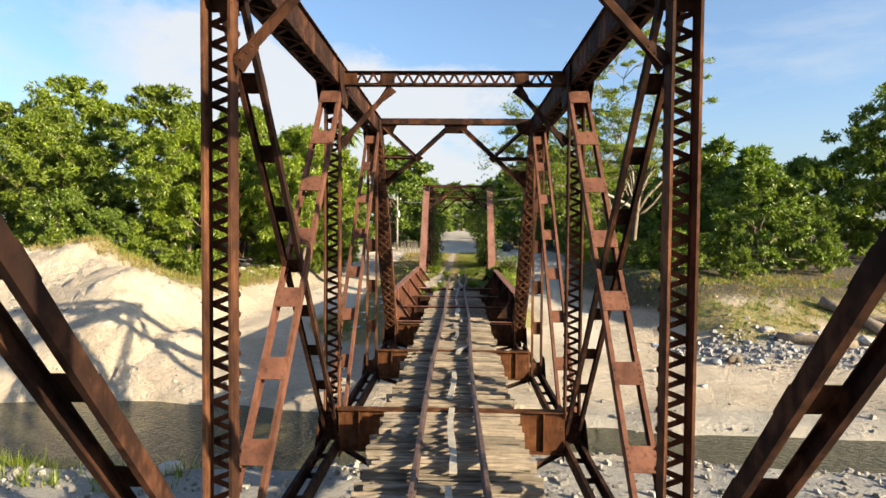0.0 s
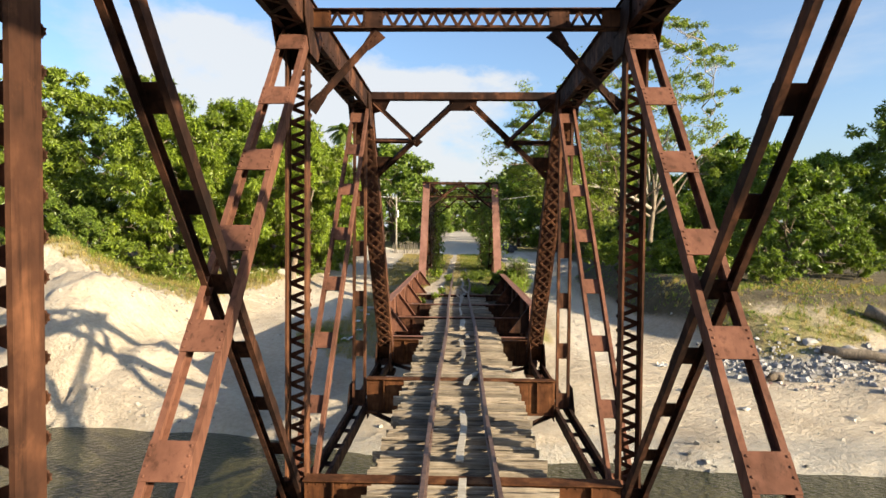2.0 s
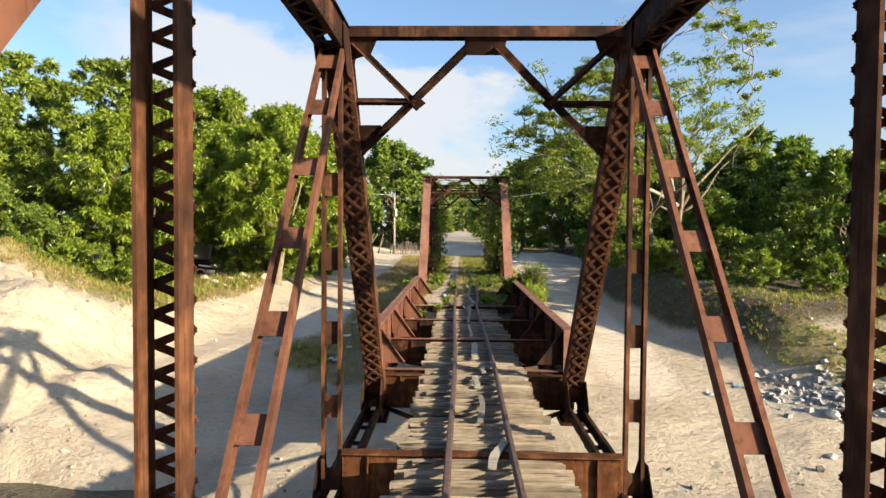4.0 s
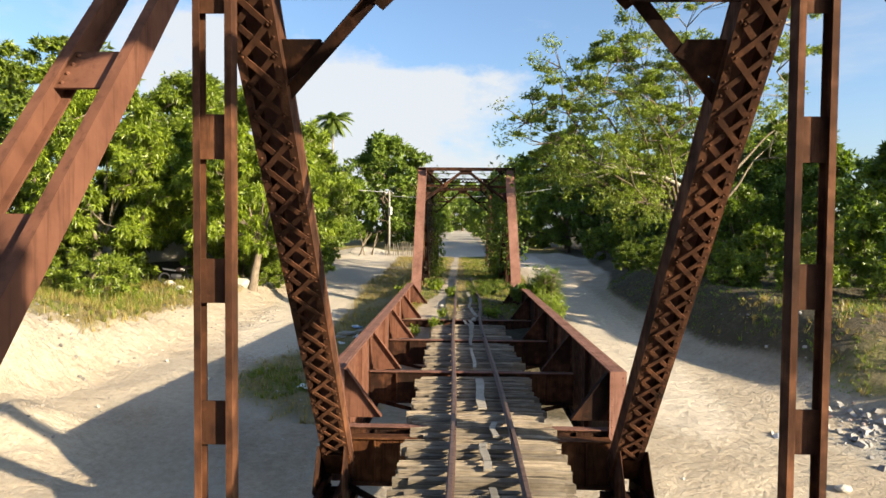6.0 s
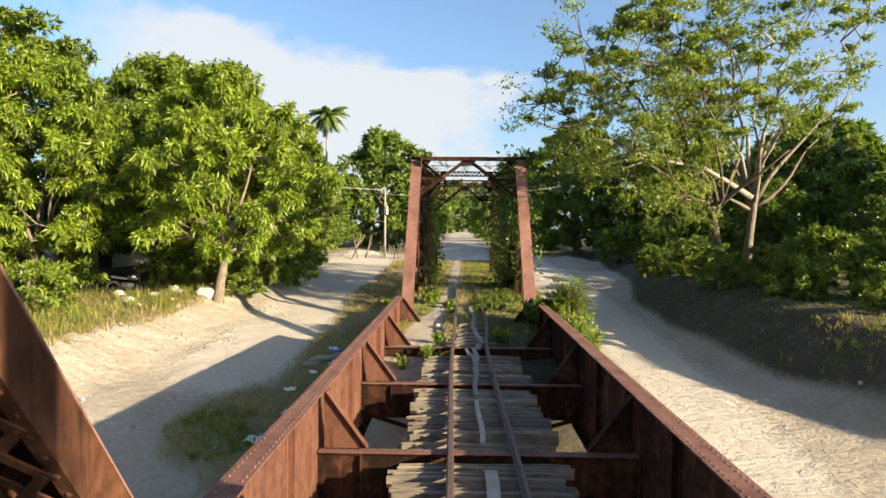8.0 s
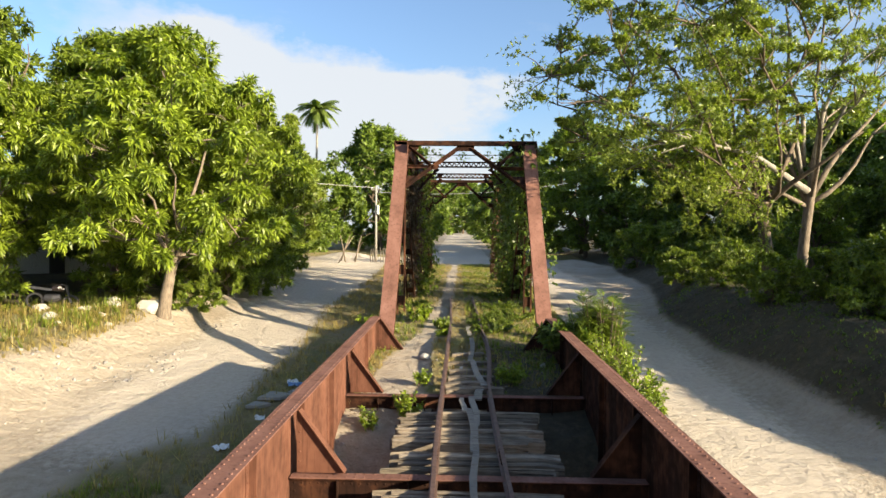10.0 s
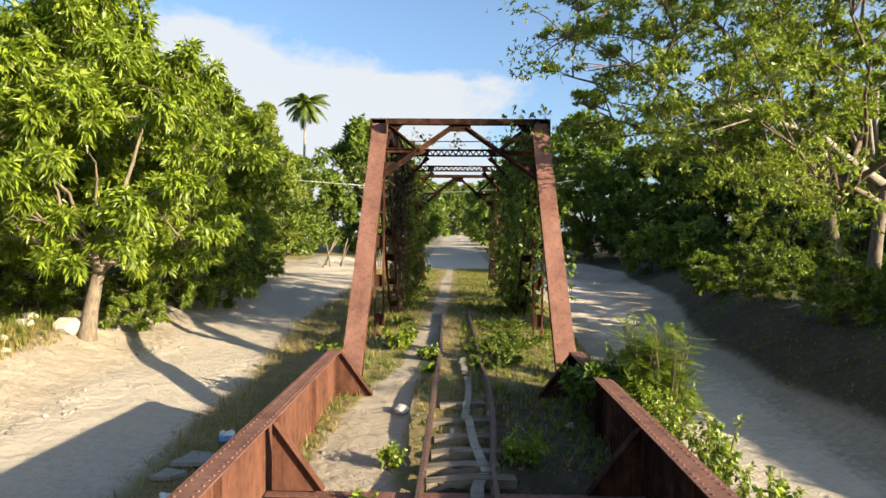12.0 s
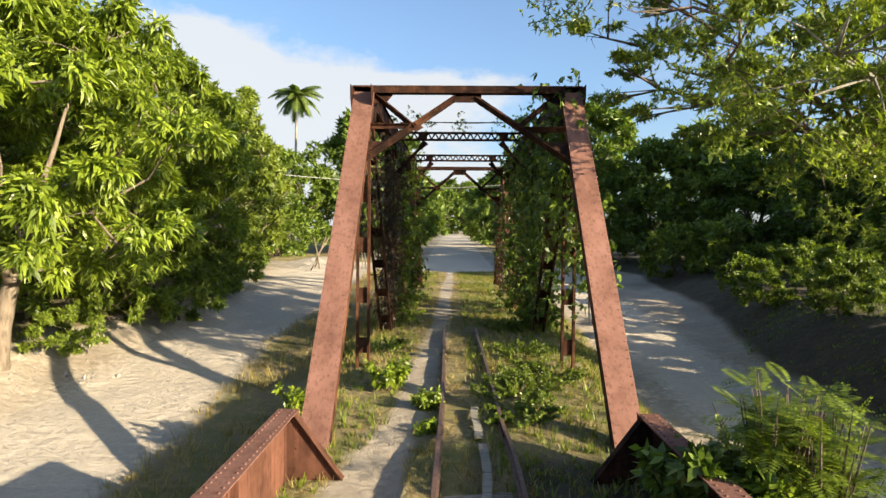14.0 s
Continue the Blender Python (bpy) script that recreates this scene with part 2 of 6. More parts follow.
def plain(name, colour, rough=0.6):
    m, k, shade, out = material(name)
    at = k.add("ShaderNodeNewGeometry").outputs["Position"]
    f = k.noise(at, 12, 5)
    k.put(shade, Base_Color=k.ramp(f, (0.3, tuple(c * 0.75 for c in colour)), (0.7, colour)), Roughness=rough)
    return m


LITTER_WHITE = plain("white_plastic", (0.78, 0.78, 0.76), 0.4)
LITTER_BLUE = plain("blue_plastic", (0.16, 0.30, 0.55), 0.4)
BLACK = plain("black_paint", (0.03, 0.03, 0.035), 0.4)
WALL_PAINT = plain("white_wall_paint", (0.7, 0.68, 0.64), 0.8)
CABLE = plain("grey_cable", (0.35, 0.35, 0.36), 0.5)


# ---- mesh tools ----
class Build:
    """Gathers boxes, bars and plates into one mesh."""

    def __init__(self):
        self.v, self.f = [], []

    def solid(self, corners, faces):
        n = len(self.v)
        self.v += [tuple(c) for c in corners]
        self.f += [tuple(n + i for i in f) for f in faces]

    def hexa(self, c):
        self.solid(c, ((0, 3, 2, 1), (4, 5, 6, 7), (0, 1, 5, 4), (1, 2, 6, 5), (2, 3, 7, 6), (3, 0, 4, 7)))

    def box(self, lo, hi):
        (a, b, c), (d, e, f) = lo, hi
        self.hexa(((a, b, c), (d, b, c), (d, e, c), (a, e, c), (a, b, f), (d, b, f), (d, e, f), (a, e, f)))

    def slab(self, o, u, v, w):
        """A block with corner o and edges u, v, w."""
        o, u, v, w = Vector(o), Vector(u), Vector(v), Vector(w)
        self.hexa((o, o + u, o + u + v, o + v, o + w, o + u + w, o + u + v + w, o + v + w))

    def bar(self, a, b, across, wide, thick, shift=(0, 0, 0)):
        """A bar from a to b, wide along across, thick along the third direction."""
        a, b, s = Vector(a), Vector(b), Vector(shift)
        axis = (b - a).normalized()
        u = Vector(across)
        u = (u - axis * u.dot(axis)).normalized()
        n = axis.cross(u)
        self.slab(a + s - u * wide / 2 - n * thick / 2, b - a, u * wide, n * thick)

    def plate(self, outline, normal, thick):
        """A flat plate with this outline, thick along normal."""
        n = Vector(normal).normalized() * thick
        k = len(outline)
        front = [Vector(p) for p in outline]
        m = len(self.v)
        self.v += [tuple(p) for p in front] + [tuple(p + n) for p in front]
        self.f.append(tuple(m + i for i in reversed(range(k))))
        self.f.append(tuple(m + k + i for i in range(k)))
        self.f += [(m + i, m + (i + 1) % k, m + k + (i + 1) % k, m + k + i) for i in range(k)]

    def rivet(self, at, normal, r=0.017):
        n = Vector(normal).normalized()
        u = n.orthogonal().normalized()
        w = n.cross(u)
        p, m = Vector(at), len(self.v)
        for rr, h in ((r, 0.0), (r * 0.72, r * 0.62)):
            self.v += [tuple(p + (u * math.cos(a) + w * math.sin(a)) * rr + n * h) for a in (i * math.pi / 3 for i in range(6))]
        self.v.append(tuple(p + n * r * 0.85))
        self.f += [(m + i, m + (i + 1) % 6, m + 6 + (i + 1) % 6, m + 6 + i) for i in range(6)]
        self.f += [(m + 6 + i, m + 6 + (i + 1) % 6, m + 12) for i in range(6)]

    def rivets(self, a, b, step, normal, r=0.017):
        a, b = Vector(a), Vector(b)
        count = max(1, int((b - a).length / step))
        for i in range(count):
            self.rivet(a + (b - a) * ((i + 0.5) / count), normal, r)

    def tube(self, points, radii, sides=6):
        m = len(self.v)
        pts = [Vector(p) for p in points]
        for i, p in enumerate(pts):
            d = (pts[min(i + 1, len(pts) - 1)] - pts[max(i - 1, 0)]).normalized()
            u = d.orthogonal().normalized() if abs(d.z) > 0.9 else d.cross(Vector((0, 0, 1))).normalized()
            w = d.cross(u)
            self.v += [tuple(p + (u * math.cos(a) + w * math.sin(a)) * radii[i]) for a in (j * 2 * math.pi / sides for j in range(sides))]
        for i in range(len(pts) - 1):
            a = m + i * sides
            self.f += [(a + j, a + (j + 1) % sides, a + sides + (j + 1) % sides, a + sides + j) for j in range(sides)]
        self.f.append(tuple(m + j for j in reversed(range(sides))))
        self.f.append(tuple(m + (len(pts) - 1) * sides + j for j in range(sides)))

    def mesh(self, name, mat):
        me = bpy.data.meshes.new(name)
        me.from_pydata(self.v, [], self.f)
        me.materials.append(mat)
        return me


def part(name, build, mat, parent=None, label="", smooth=False):
    """Links a Build as one mesh object under a thing or a part."""
    me = build.mesh(name, mat)
    if smooth:
        me.shade_smooth()
    ob = new(name, me)
    ob.parent = parent
    if label:
        tagged(ob, label)
    return ob


def shared(name, me, m, parent, label=""):
    """One more object on a mesh that is there already."""
    ob = new(name, me)
    ob.parent = parent
    ob.matrix_world = m
    if label:
        tagged(ob, label)
    return ob


def thing(name, label, category, group="", kind=""):
    return tagged(new(name), label, category, group, kind)


def quads_mesh(name, verts, mat, size=4):
    """Many loose faces of equal size from an array (faces * size, 3)."""
    n = len(verts)
    me = bpy.data.meshes.new(name)
    me.vertices.add(n)
    me.vertices.foreach_set("co", np.ascontiguousarray(verts, dtype=np.float32).ravel())
    me.loops.add(n)
    me.loops.foreach_set("vertex_index", np.arange(n, dtype=np.int32))
    me.polygons.add(n // size)
    me.polygons.foreach_set("loop_start", np.arange(0, n, size, dtype=np.int32))
    me.materials.append(mat)
    me.update(calc_edges=True)
    return me


def leaves(rng, centres, outward, per, length, width, droop=0.5, spread=1.0, corners=4):
    """Rosettes of pointed leaves: per leaves round every centre. Returns their corners."""
    n = len(centres)
    c = np.repeat(centres, per, axis=0)
    o = np.repeat(outward, per, axis=0)
    way = o * (1.1 - spread * 0.5) + rng.normal(0, 0.62 * spread, c.shape)
    way[:, 2] -= droop * rng.random(n * per)
    way /= np.linalg.norm(way, axis=1)[:, None] + 1e-9
    face = o / (np.linalg.norm(o, axis=1)[:, None] + 1e-9) + np.array([0, 0, 0.35]) + rng.normal(0, 0.62, c.shape)
    side = np.cross(way, face)
    side /= np.linalg.norm(side, axis=1)[:, None] + 1e-9
    ln = length * (0.6 + 0.8 * rng.random((n * per, 1)))
    wd = width * (0.7 + 0.6 * rng.random((n * per, 1)))
    sag = np.zeros_like(c)
    sag[:, 2] = -0.22 * ln[:, 0] * droop
    root = c + way * ln * 0.08
    mid = c + way * ln * 0.5
    tip = c + way * ln + sag
    if corners == 3:
        return np.stack([root - side * wd * 0.5, root + side * wd * 0.5, tip], axis=1).reshape(-1, 3)
    return np.stack([root, mid + side * wd * 0.5, tip, mid - side * wd * 0.5], axis=1).reshape(-1, 3)


# ---- the bridge ----
TX = 2.36      # the trusses stand this far either side of the line's middle
PANEL = 5.49
ZB, ZT = -0.75, 6.385
UP, EAST, NORTH = Vector((0, 0, 1)), Vector((1, 0, 0)), Vector((0, 1, 0))


def frame_of(at, u, v, n):
    m = Matrix((u, v, n)).transposed().to_4x4()
    m.translation = at
    return m


def plate_mesh(wide, high, thick, rows=2):
    """A riveted plate in its own x and y, standing on z = 0."""
    b = Build()
    b.box((-wide / 2, -high / 2, 0), (wide / 2, high / 2, thick))
    for x in (-wide / 2 + 0.03, wide / 2 - 0.03):
        for i in range(4):
            b.rivet((x, -high / 2 + high * (i + 0.5) / 4, thick), (0, 0, 1), 0.014)
    return b


PLATES = {}


def batten(parent, at, u, v, n, wide, high, mat=None, name="batten_plate"):
    mat = mat or RUST
    key = (round(wide, 2), round(high, 2), mat.name)
    if key not in PLATES:
        PLATES[key] = plate_mesh(wide, high, 0.012).mesh("batten_plate", mat)
    return shared(name, PLATES[key], frame_of(at, u, v, n), parent)


BAR_MESHES = {}


def bar_mesh(length, wide=0.058, mat=None):
    mat = mat or RUST
    key = (round(length, 3), round(wide, 3), mat.name)
    if key not in BAR_MESHES:
        b = Build()
        b.box((-length / 2, -wide / 2, 0), (length / 2, wide / 2, 0.012))
        b.rivet((-length / 2 + 0.03, 0, 0.012), (0, 0, 1), 0.015)
        b.rivet((length / 2 - 0.03, 0, 0.012), (0, 0, 1), 0.015)
        BAR_MESHES[key] = b.mesh("lacing_bar", mat)
    return BAR_MESHES[key]


def channel(a, v, length, u, n, side, wide, deep, flange, t=0.014):
    """One channel of a built-up member: its back on the side given, its flanges turned inwards."""
    x0, x1 = side * wide / 2, side * (wide / 2 - flange)
    xi = side * (wide / 2 - t)
    sec = [(x0, -deep / 2), (x0, deep / 2), (x1, deep / 2), (x1, deep / 2 - t), (xi, deep / 2 - t), (xi, -deep / 2 + t), (x1, -deep / 2 + t), (x1, -deep / 2)]
    b = Build()
    pts = [u * p + n * q for p, q in sec]
    b.v = [tuple(a + p) for p in pts] + [tuple(a + v * length + p) for p in pts]
    b.f = [(i, (i + 1) % 8, 8 + (i + 1) % 8, 8 + i) for i in range(8)] if side < 0 else [(8 + i, 8 + (i + 1) % 8, (i + 1) % 8, i) for i in range(8)]
    caps = [(7, 6, 5, 0), (5, 4, 1, 0), (4, 3, 2, 1)]
    b.f += [tuple(f) for f in caps] + [tuple(8 + i for i in reversed(f)) for f in caps]
    return b


def laced(parent, name, a, b, wide, deep, flange=0.11, label="", mat=None, single=(), double=(), singly=(), pitch=0.215, ends=0.45, tie_plates=True, rivets=()):
    """Two channels with their webs east and west, tied by lacing on the faces given by -1 (south) and 1 (north). singly: the faces
    whose bars are pieces of their own."""
    mat = mat or RUST
    a, b = Vector(a), Vector(b)
    v = (b - a).normalized()
    u = EAST
    n = u.cross(v)
    length = (b - a).length
    obs = []
    for s in (-1, 1):
        body = channel(a, v, length, u, n, s, wide, deep, flange)
        for f in rivets:
            c = u * s * (wide / 2 - flange * 0.5) + n * f * deep / 2
            body.rivets(a + c, b + c, 0.14, n * f, 0.017)
        for z in (0.1, 0.3, 0.5):
            for w in (-0.08, 0.0, 0.08):
                for p, d in ((a, v), (b, -v)):
                    body.rivet(p + d * z + n * w + u * s * wide / 2, u * s, 0.016)
        obs.append(part(name, body, mat, parent, label))
    ob = obs[0]
    reach = wide / 2 - flange + 0.012
    rest = Build()
    for f in (-1, 1):
        lift = n * f * (deep / 2 + 0.002)
        runs = []
        if f in single:
            steps = max(2, round((length - 2 * ends) / (pitch / 2)))
            h = (length - 2 * ends) / steps
            runs.append([(a + v * (ends + h * i) + u * reach * (1 if i % 2 else -1) + lift, a + v * (ends + h * (i + 1)) + u * reach * (-1 if i % 2 else 1) + lift) for i in range(steps)])
        if f in double:
            steps = max(2, round((length - 2 * ends) / (2.1 * reach)))
            h = (length - 2 * ends) / steps
            for side in (1, -1):
                up = lift + n * f * (0.013 if side < 0 else 0)
                runs.append([(a + v * (ends + h * i) + u * reach * (side if i % 2 else -side) + up, a + v * (ends + h * (i + 1)) + u * reach * (-side if i % 2 else side) + up) for i in range(steps)])
        for run in runs:
            for p, q in run:
                w = (q - p).normalized()
                if f in singly:
                    shared("lacing_bar", bar_mesh((q - p).length + 0.06, mat=mat), frame_of((p + q) / 2, w, (n * f).cross(w), n * f), ob)
                else:
                    rest.bar(p - w * 0.03, q + w * 0.03, n * f, 0.012, 0.056, n * f * 0.006)
        if tie_plates and (f in single or f in double):
            for p in (a + v * (ends * 0.5 + 0.04), b - v * (ends * 0.5 + 0.04)):
                batten(ob, p + lift, u, (n * f).cross(u), n * f, wide - 0.005, ends * 0.8, RUST_ORANGE if p.z < 1.0 and f in double else mat)
    if rest.v:
        tagged(part("lacing", rest, mat, ob), kind="stuff")
    return ob


def paired(parent, name, a, b, wide, deep, label="", mat=None, step=1.15, high=0.32, bar=0.075, first=0.6, faces=(-1, 1), plate_mat=None, marks=()):
    """Two slender channels side by side, held by plates at even steps or at the marks given, on their faces or sunk between them (0)."""
    mat = mat or RUST
    a, b = Vector(a), Vector(b)
    v = (b - a).normalized()
    u = EAST
    n = u.cross(v)
    length = (b - a).length
    obs = [part(name, channel(a, v, length, u, n, s, wide, deep, bar, 0.012), mat, parent, label) for s in (-1, 1)]
    count = max(2, round((length - 2 * first) / step) + 1)
    for far in marks or [first + (length - 2 * first) * i / (count - 1) for i in range(count)]:
        at = a + v * far
        for f in faces:
            out = n * (f or -1)
            batten(obs[0], at + n * f * (deep / 2 + 0.001), u, out.cross(u), out, wide if f else wide - 0.026, high, plate_mat or mat)
    return obs[0]


def lattice_strut(parent, y, z, half, singly=False):
    """A level strut between the trusses: top and bottom angle, zigzag between, plates."""
    body = Build()
    for zz, s in ((z + 0.13, -1), (z - 0.13, 1)):
        body.box((-half, y - 0.09, zz - 0.006), (half, y + 0.09, zz + 0.006))
        body.box((-half, y - 0.006, zz - 0.006 + (s < 0) * -0.05), (half, y + 0.006, zz + 0.006 + (s > 0) * 0.05))
    ob = part("lattice_strut", body, RUST, parent)
    rest = Build()
    steps = 34
    for i in range(steps):
        x0, x1 = -half + 0.25 + (2 * half - 0.5) * i / steps, -half + 0.25 + (2 * half - 0.5) * (i + 1) / steps
        s = 1 if i % 2 else -1
        p, q = Vector((x0, y - 0.02, z + 0.1 * s)), Vector((x1, y - 0.02, z - 0.1 * s))
        w = (q - p).normalized()
        if singly:
            shared("lacing_bar", bar_mesh((q - p).length + 0.04, 0.045), frame_of((p + q) / 2, w, (-NORTH).cross(w), -NORTH), ob)
        else:
            rest.bar(p, q, NORTH, 0.012, 0.045)
    if rest.v:
        tagged(part("lacing", rest, RUST, ob), kind="stuff")
    for x in (-half + 0.14, -half * 0.6, half * 0.6, half - 0.14):
        batten(ob, (x, y - 0.035, z), EAST, UP, -NORTH, 0.28, 0.27, RUST_ORANGE if abs(x) > 1.6 else RUST, "gusset_plate")
    return ob


def knee(parent, a, b, wide=0.09, name="knee_brace"):
    """A knee brace of two angles, with a plate at either end."""
    body = Build()
    a, b = Vector(a), Vector(b)
    v = (b - a).normalized()
    side = v.cross(NORTH)
    body.bar(a, b, side, wide, 0.012)
    body.bar(a, b, NORTH, wide, 0.012, side * wide / 2)
    for p, s in ((a, 1), (b, -1)):
        body.plate([p - side * 0.11 - v * 0.03 * s, p + side * 0.11 - v * 0.03 * s, p + side * 0.06 + v * 0.26 * s, p - side * 0.06 + v * 0.26 * s], -NORTH, 0.012)
        for i in range(3):
            body.rivet(p + v * s * (0.05 + 0.09 * i) - NORTH * 0.012, -NORTH, 0.014)
    return part(name, body, RUST, parent)


def floor_beam(parent, y, z=0.0, half=2.2, deep=0.78, mat=None, flange=0.15):
    body = Build()
    body.box((-half, y - 0.007, z - deep), (half, y + 0.007, z - 0.014))
    for zz in (z, z - deep):
        body.box((-half, y - flange, zz - 0.014), (half, y + flange, zz))
    for zz in (z - 0.028, z - deep + 0.014):
        body.box((-half, y - flange * 0.66, zz - 0.012), (half, y + flange * 0.66, zz + 0.001))
    body.box((-half, y - 0.02, z - 0.13), (half, y + 0.02, z - 0.028))
    body.rivets((-half, y - 0.02, z - 0.085), (half, y - 0.02, z - 0.085), 0.11, -NORTH, 0.015)
    for x in (-1.75, -0.8, 0.8, 1.75):
        body.box((x - 0.01, y - 0.08, z - deep + 0.015), (x + 0.01, y + 0.08, z - 0.042))
    for s in (-1, 1):
        body.rivets((s * half - s * 0.06, y - 0.007, z - deep + 0.05), (s * half - s * 0.06, y - 0.007, z - 0.15), 0.1, -NORTH, 0.015)
    return part("floor_beam", body, mat or RUST_ORANGE, parent)


def truss_span(name, label, start, way, lift, first, panels=5, near=False):
    """A through truss with laced posts. start: where its portal stands, way: 1 or -1, along the line, first: its end panel."""
    root = thing(name, label, "truss bridge", "steel spans of the line")
    Y = [start + way * (0 if i == 0 else first + PANEL * (i - 1)) for i in range(panels)]
    Y.append(Y[-1] + way * first)
    zb, zt = ZB + lift, ZT + lift
    for side in (-1, 1):
        x = TX * side
        P = lambda i, z: Vector((x, Y[i], z))
        # chords and sloping end posts
        top = Build()
        y0, y1 = sorted((Y[1], Y[panels - 1]))
        for s in (-1, 1):
            top.box((x + s * 0.19 - 0.008, y0, zt - 0.19), (x + s * 0.19 + 0.008, y1, zt + 0.19))
            top.box((x + s * 0.15 - 0.045, y0, zt - 0.205), (x + s * 0.15 + 0.045, y1, zt - 0.19))
            top.rivets((x + s * 0.215, y0, zt + 0.205), (x + s * 0.215, y1, zt + 0.205), 0.16, UP, 0.016)
            top.rivets((x + s * 0.2, y0, zt - 0.13), (x + s * 0.2, y1, zt - 0.13), 0.22, EAST * s, 0.016)
        top.box((x - 0.25, y0 - 0.1, zt + 0.191), (x + 0.25, y1 + 0.1, zt + 0.205))
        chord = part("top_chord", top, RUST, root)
        under = Build()
        count = int((y1 - y0) / 0.3)
        for i in range(count):
            s = 1 if i % 2 else -1
            under.bar((x + 0.15 * s, y0 + 0.3 * i, zt - 0.213), (x - 0.15 * s, y0 + 0.3 * (i + 1), zt - 0.213), UP, 0.012, 0.055)
        tagged(part("lacing", under, RUST, chord), kind="stuff")
        for e, i, j in ((0, 0, 1), (1, panels, panels - 1)):
            lower, upper = P(i, zb + 0.12) - EAST * 0.04 * side, P(j, zt) - EAST * 0.02 * side
            inner = 1 if upper.y > lower.y else -1
            # a cover plate outside, double lacing towards the span
            run = (upper - lower).normalized()
            out = EAST.cross(run)
            f_out = 1 if inner > 0 else -1
            post = laced(root, "end_post", lower, upper, 0.44, 0.23, 0.085, mat=RUST_WARM, double=(-f_out,), singly=(-f_out,) if (near and e == 0) else (), ends=0.62, rivets=(-f_out,) if near else ())
            cover = Build()
            cover.slab(lower - EAST * 0.23 + out * f_out * 0.117 - run * 0.15, run * ((upper - lower).length + 0.15), EAST * 0.46, out * f_out * 0.012)
            for s in (-1, 1):
                cover.rivets(lower + EAST * s * 0.195 + out * f_out * 0.129, upper + EAST * s * 0.195 + out * f_out * 0.129, 0.15, out * f_out, 0.016)
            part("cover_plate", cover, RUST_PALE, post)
        # bottom chord: two deep bars with plates
        for i in range(panels):
            paired(root, "bottom_chord", P(i, zb), P(i + 1, zb), 0.36, 0.24, step=0.9, high=0.22, bar=0.07, first=0.5, faces=(1,))
        # posts, hangers, diagonals
        for i in range(1, panels):
            if i in (1, panels - 1):
                set_in = NORTH * way * (0.2 if near and i == 1 else 0)
                paired(root, "hanger", P(i, zb - 0.1) + set_in, P(i, zt - 0.15) + set_in, 0.31, 0.13, high=0.36, bar=0.055, mat=RUST_WARM, faces=(0,), marks=[0.35 + 1.16 * q for q in range(6)])
            else:
                seen = near and i in (2, 3)
                laced(root, "post", P(i, zb - 0.1), P(i, zt - 0.15), 0.305, 0.22, 0.03, mat=RUST_WARM, single=(-1,), singly=(-1,) if seen else (), pitch=0.21, ends=0.55)
            for s in (-1, 1):
                gx = x + s * 0.222
                for z0, z1, w0, w1 in ((zt - 0.55, zt + 0.16, 0.22, 0.5), (zb + 0.55, zb - 0.16, 0.22, 0.5)):
                    gus = Build()
                    gus.plate([(gx, Y[i] - w0, z0), (gx, Y[i] + w0, z0), (gx, Y[i] + w1, z1 * 0.6 + z0 * 0.4), (gx, Y[i] + w1, z1), (gx, Y[i] - w1, z1), (gx, Y[i] - w1, z1 * 0.6 + z0 * 0.4)], EAST * s, 0.012)
                    for q in range(6):
                        gus.rivet((gx + s * 0.012, Y[i] - 0.2 + 0.08 * q, z0 + (z1 - z0) * 0.5), EAST * s, 0.015)
                    part("gusset_plate", gus, RUST, root)
        # bearing gussets at the foot of the end posts
        for i in (0, panels):
            gus = Build()
            d = 1 if i == 0 else -1
            for s in (-1, 1):
                gx = x + s * 0.205
                gus.plate([(gx, Y[i] - 0.35 * way, zb - 0.28), (gx, Y[i] + 0.4 * way, zb - 0.28), (gx, Y[i] + way * d * 0.95, zb + 0.15), (gx, Y[i] + way * d * 0.6, zb + 0.75), (gx, Y[i] - 0.3 * way, zb + 0.35)], EAST * s, 0.012)
            gus.box((x - 0.3, Y[i] - 0.3, zb - 0.4), (x + 0.3, Y[i] + 0.3, zb - 0.28))
            part("bearing", gus, RUST, root)
        half = panels / 2
        for i in range(1, panels - 1):
            j = i + 1
            mid = (i + j) / 2
            # main diagonals fall towards the middle of the span, the middle panel is crossed
            up, down = (i, j) if mid <= half else (j, i)
            set_in = NORTH * way * (0.2 if near and i == 1 else 0)
            a, b = P(up, zt - 0.05) - EAST * 0.03 * side + set_in * (up == 1), P(down, zb + 0.15) - EAST * 0.03 * side + set_in * (down == 1)
            # light painted in: red rust on sunward slopes, dark rust on the others
            if mid == half:
                paired(root, "diagonal", a, b, 0.375, 0.15, high=0.32, bar=0.058, mat=RUST_SUNLIT, faces=(-1,), marks=[0.58 + 1.105 * q for q in range(8)])
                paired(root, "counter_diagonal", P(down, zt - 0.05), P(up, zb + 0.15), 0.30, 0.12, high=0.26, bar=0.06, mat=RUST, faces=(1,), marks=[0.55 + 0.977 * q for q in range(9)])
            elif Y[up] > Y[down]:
                paired(root, "diagonal", a, b, 0.375, 0.15, high=0.30, bar=0.058, mat=RUST_SUNLIT, faces=(0,), marks=[0.5] + [1.5 + 1.135 * q for q in range(7)])
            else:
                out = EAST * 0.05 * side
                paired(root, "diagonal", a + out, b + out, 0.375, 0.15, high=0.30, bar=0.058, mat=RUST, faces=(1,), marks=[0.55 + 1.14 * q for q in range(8)])
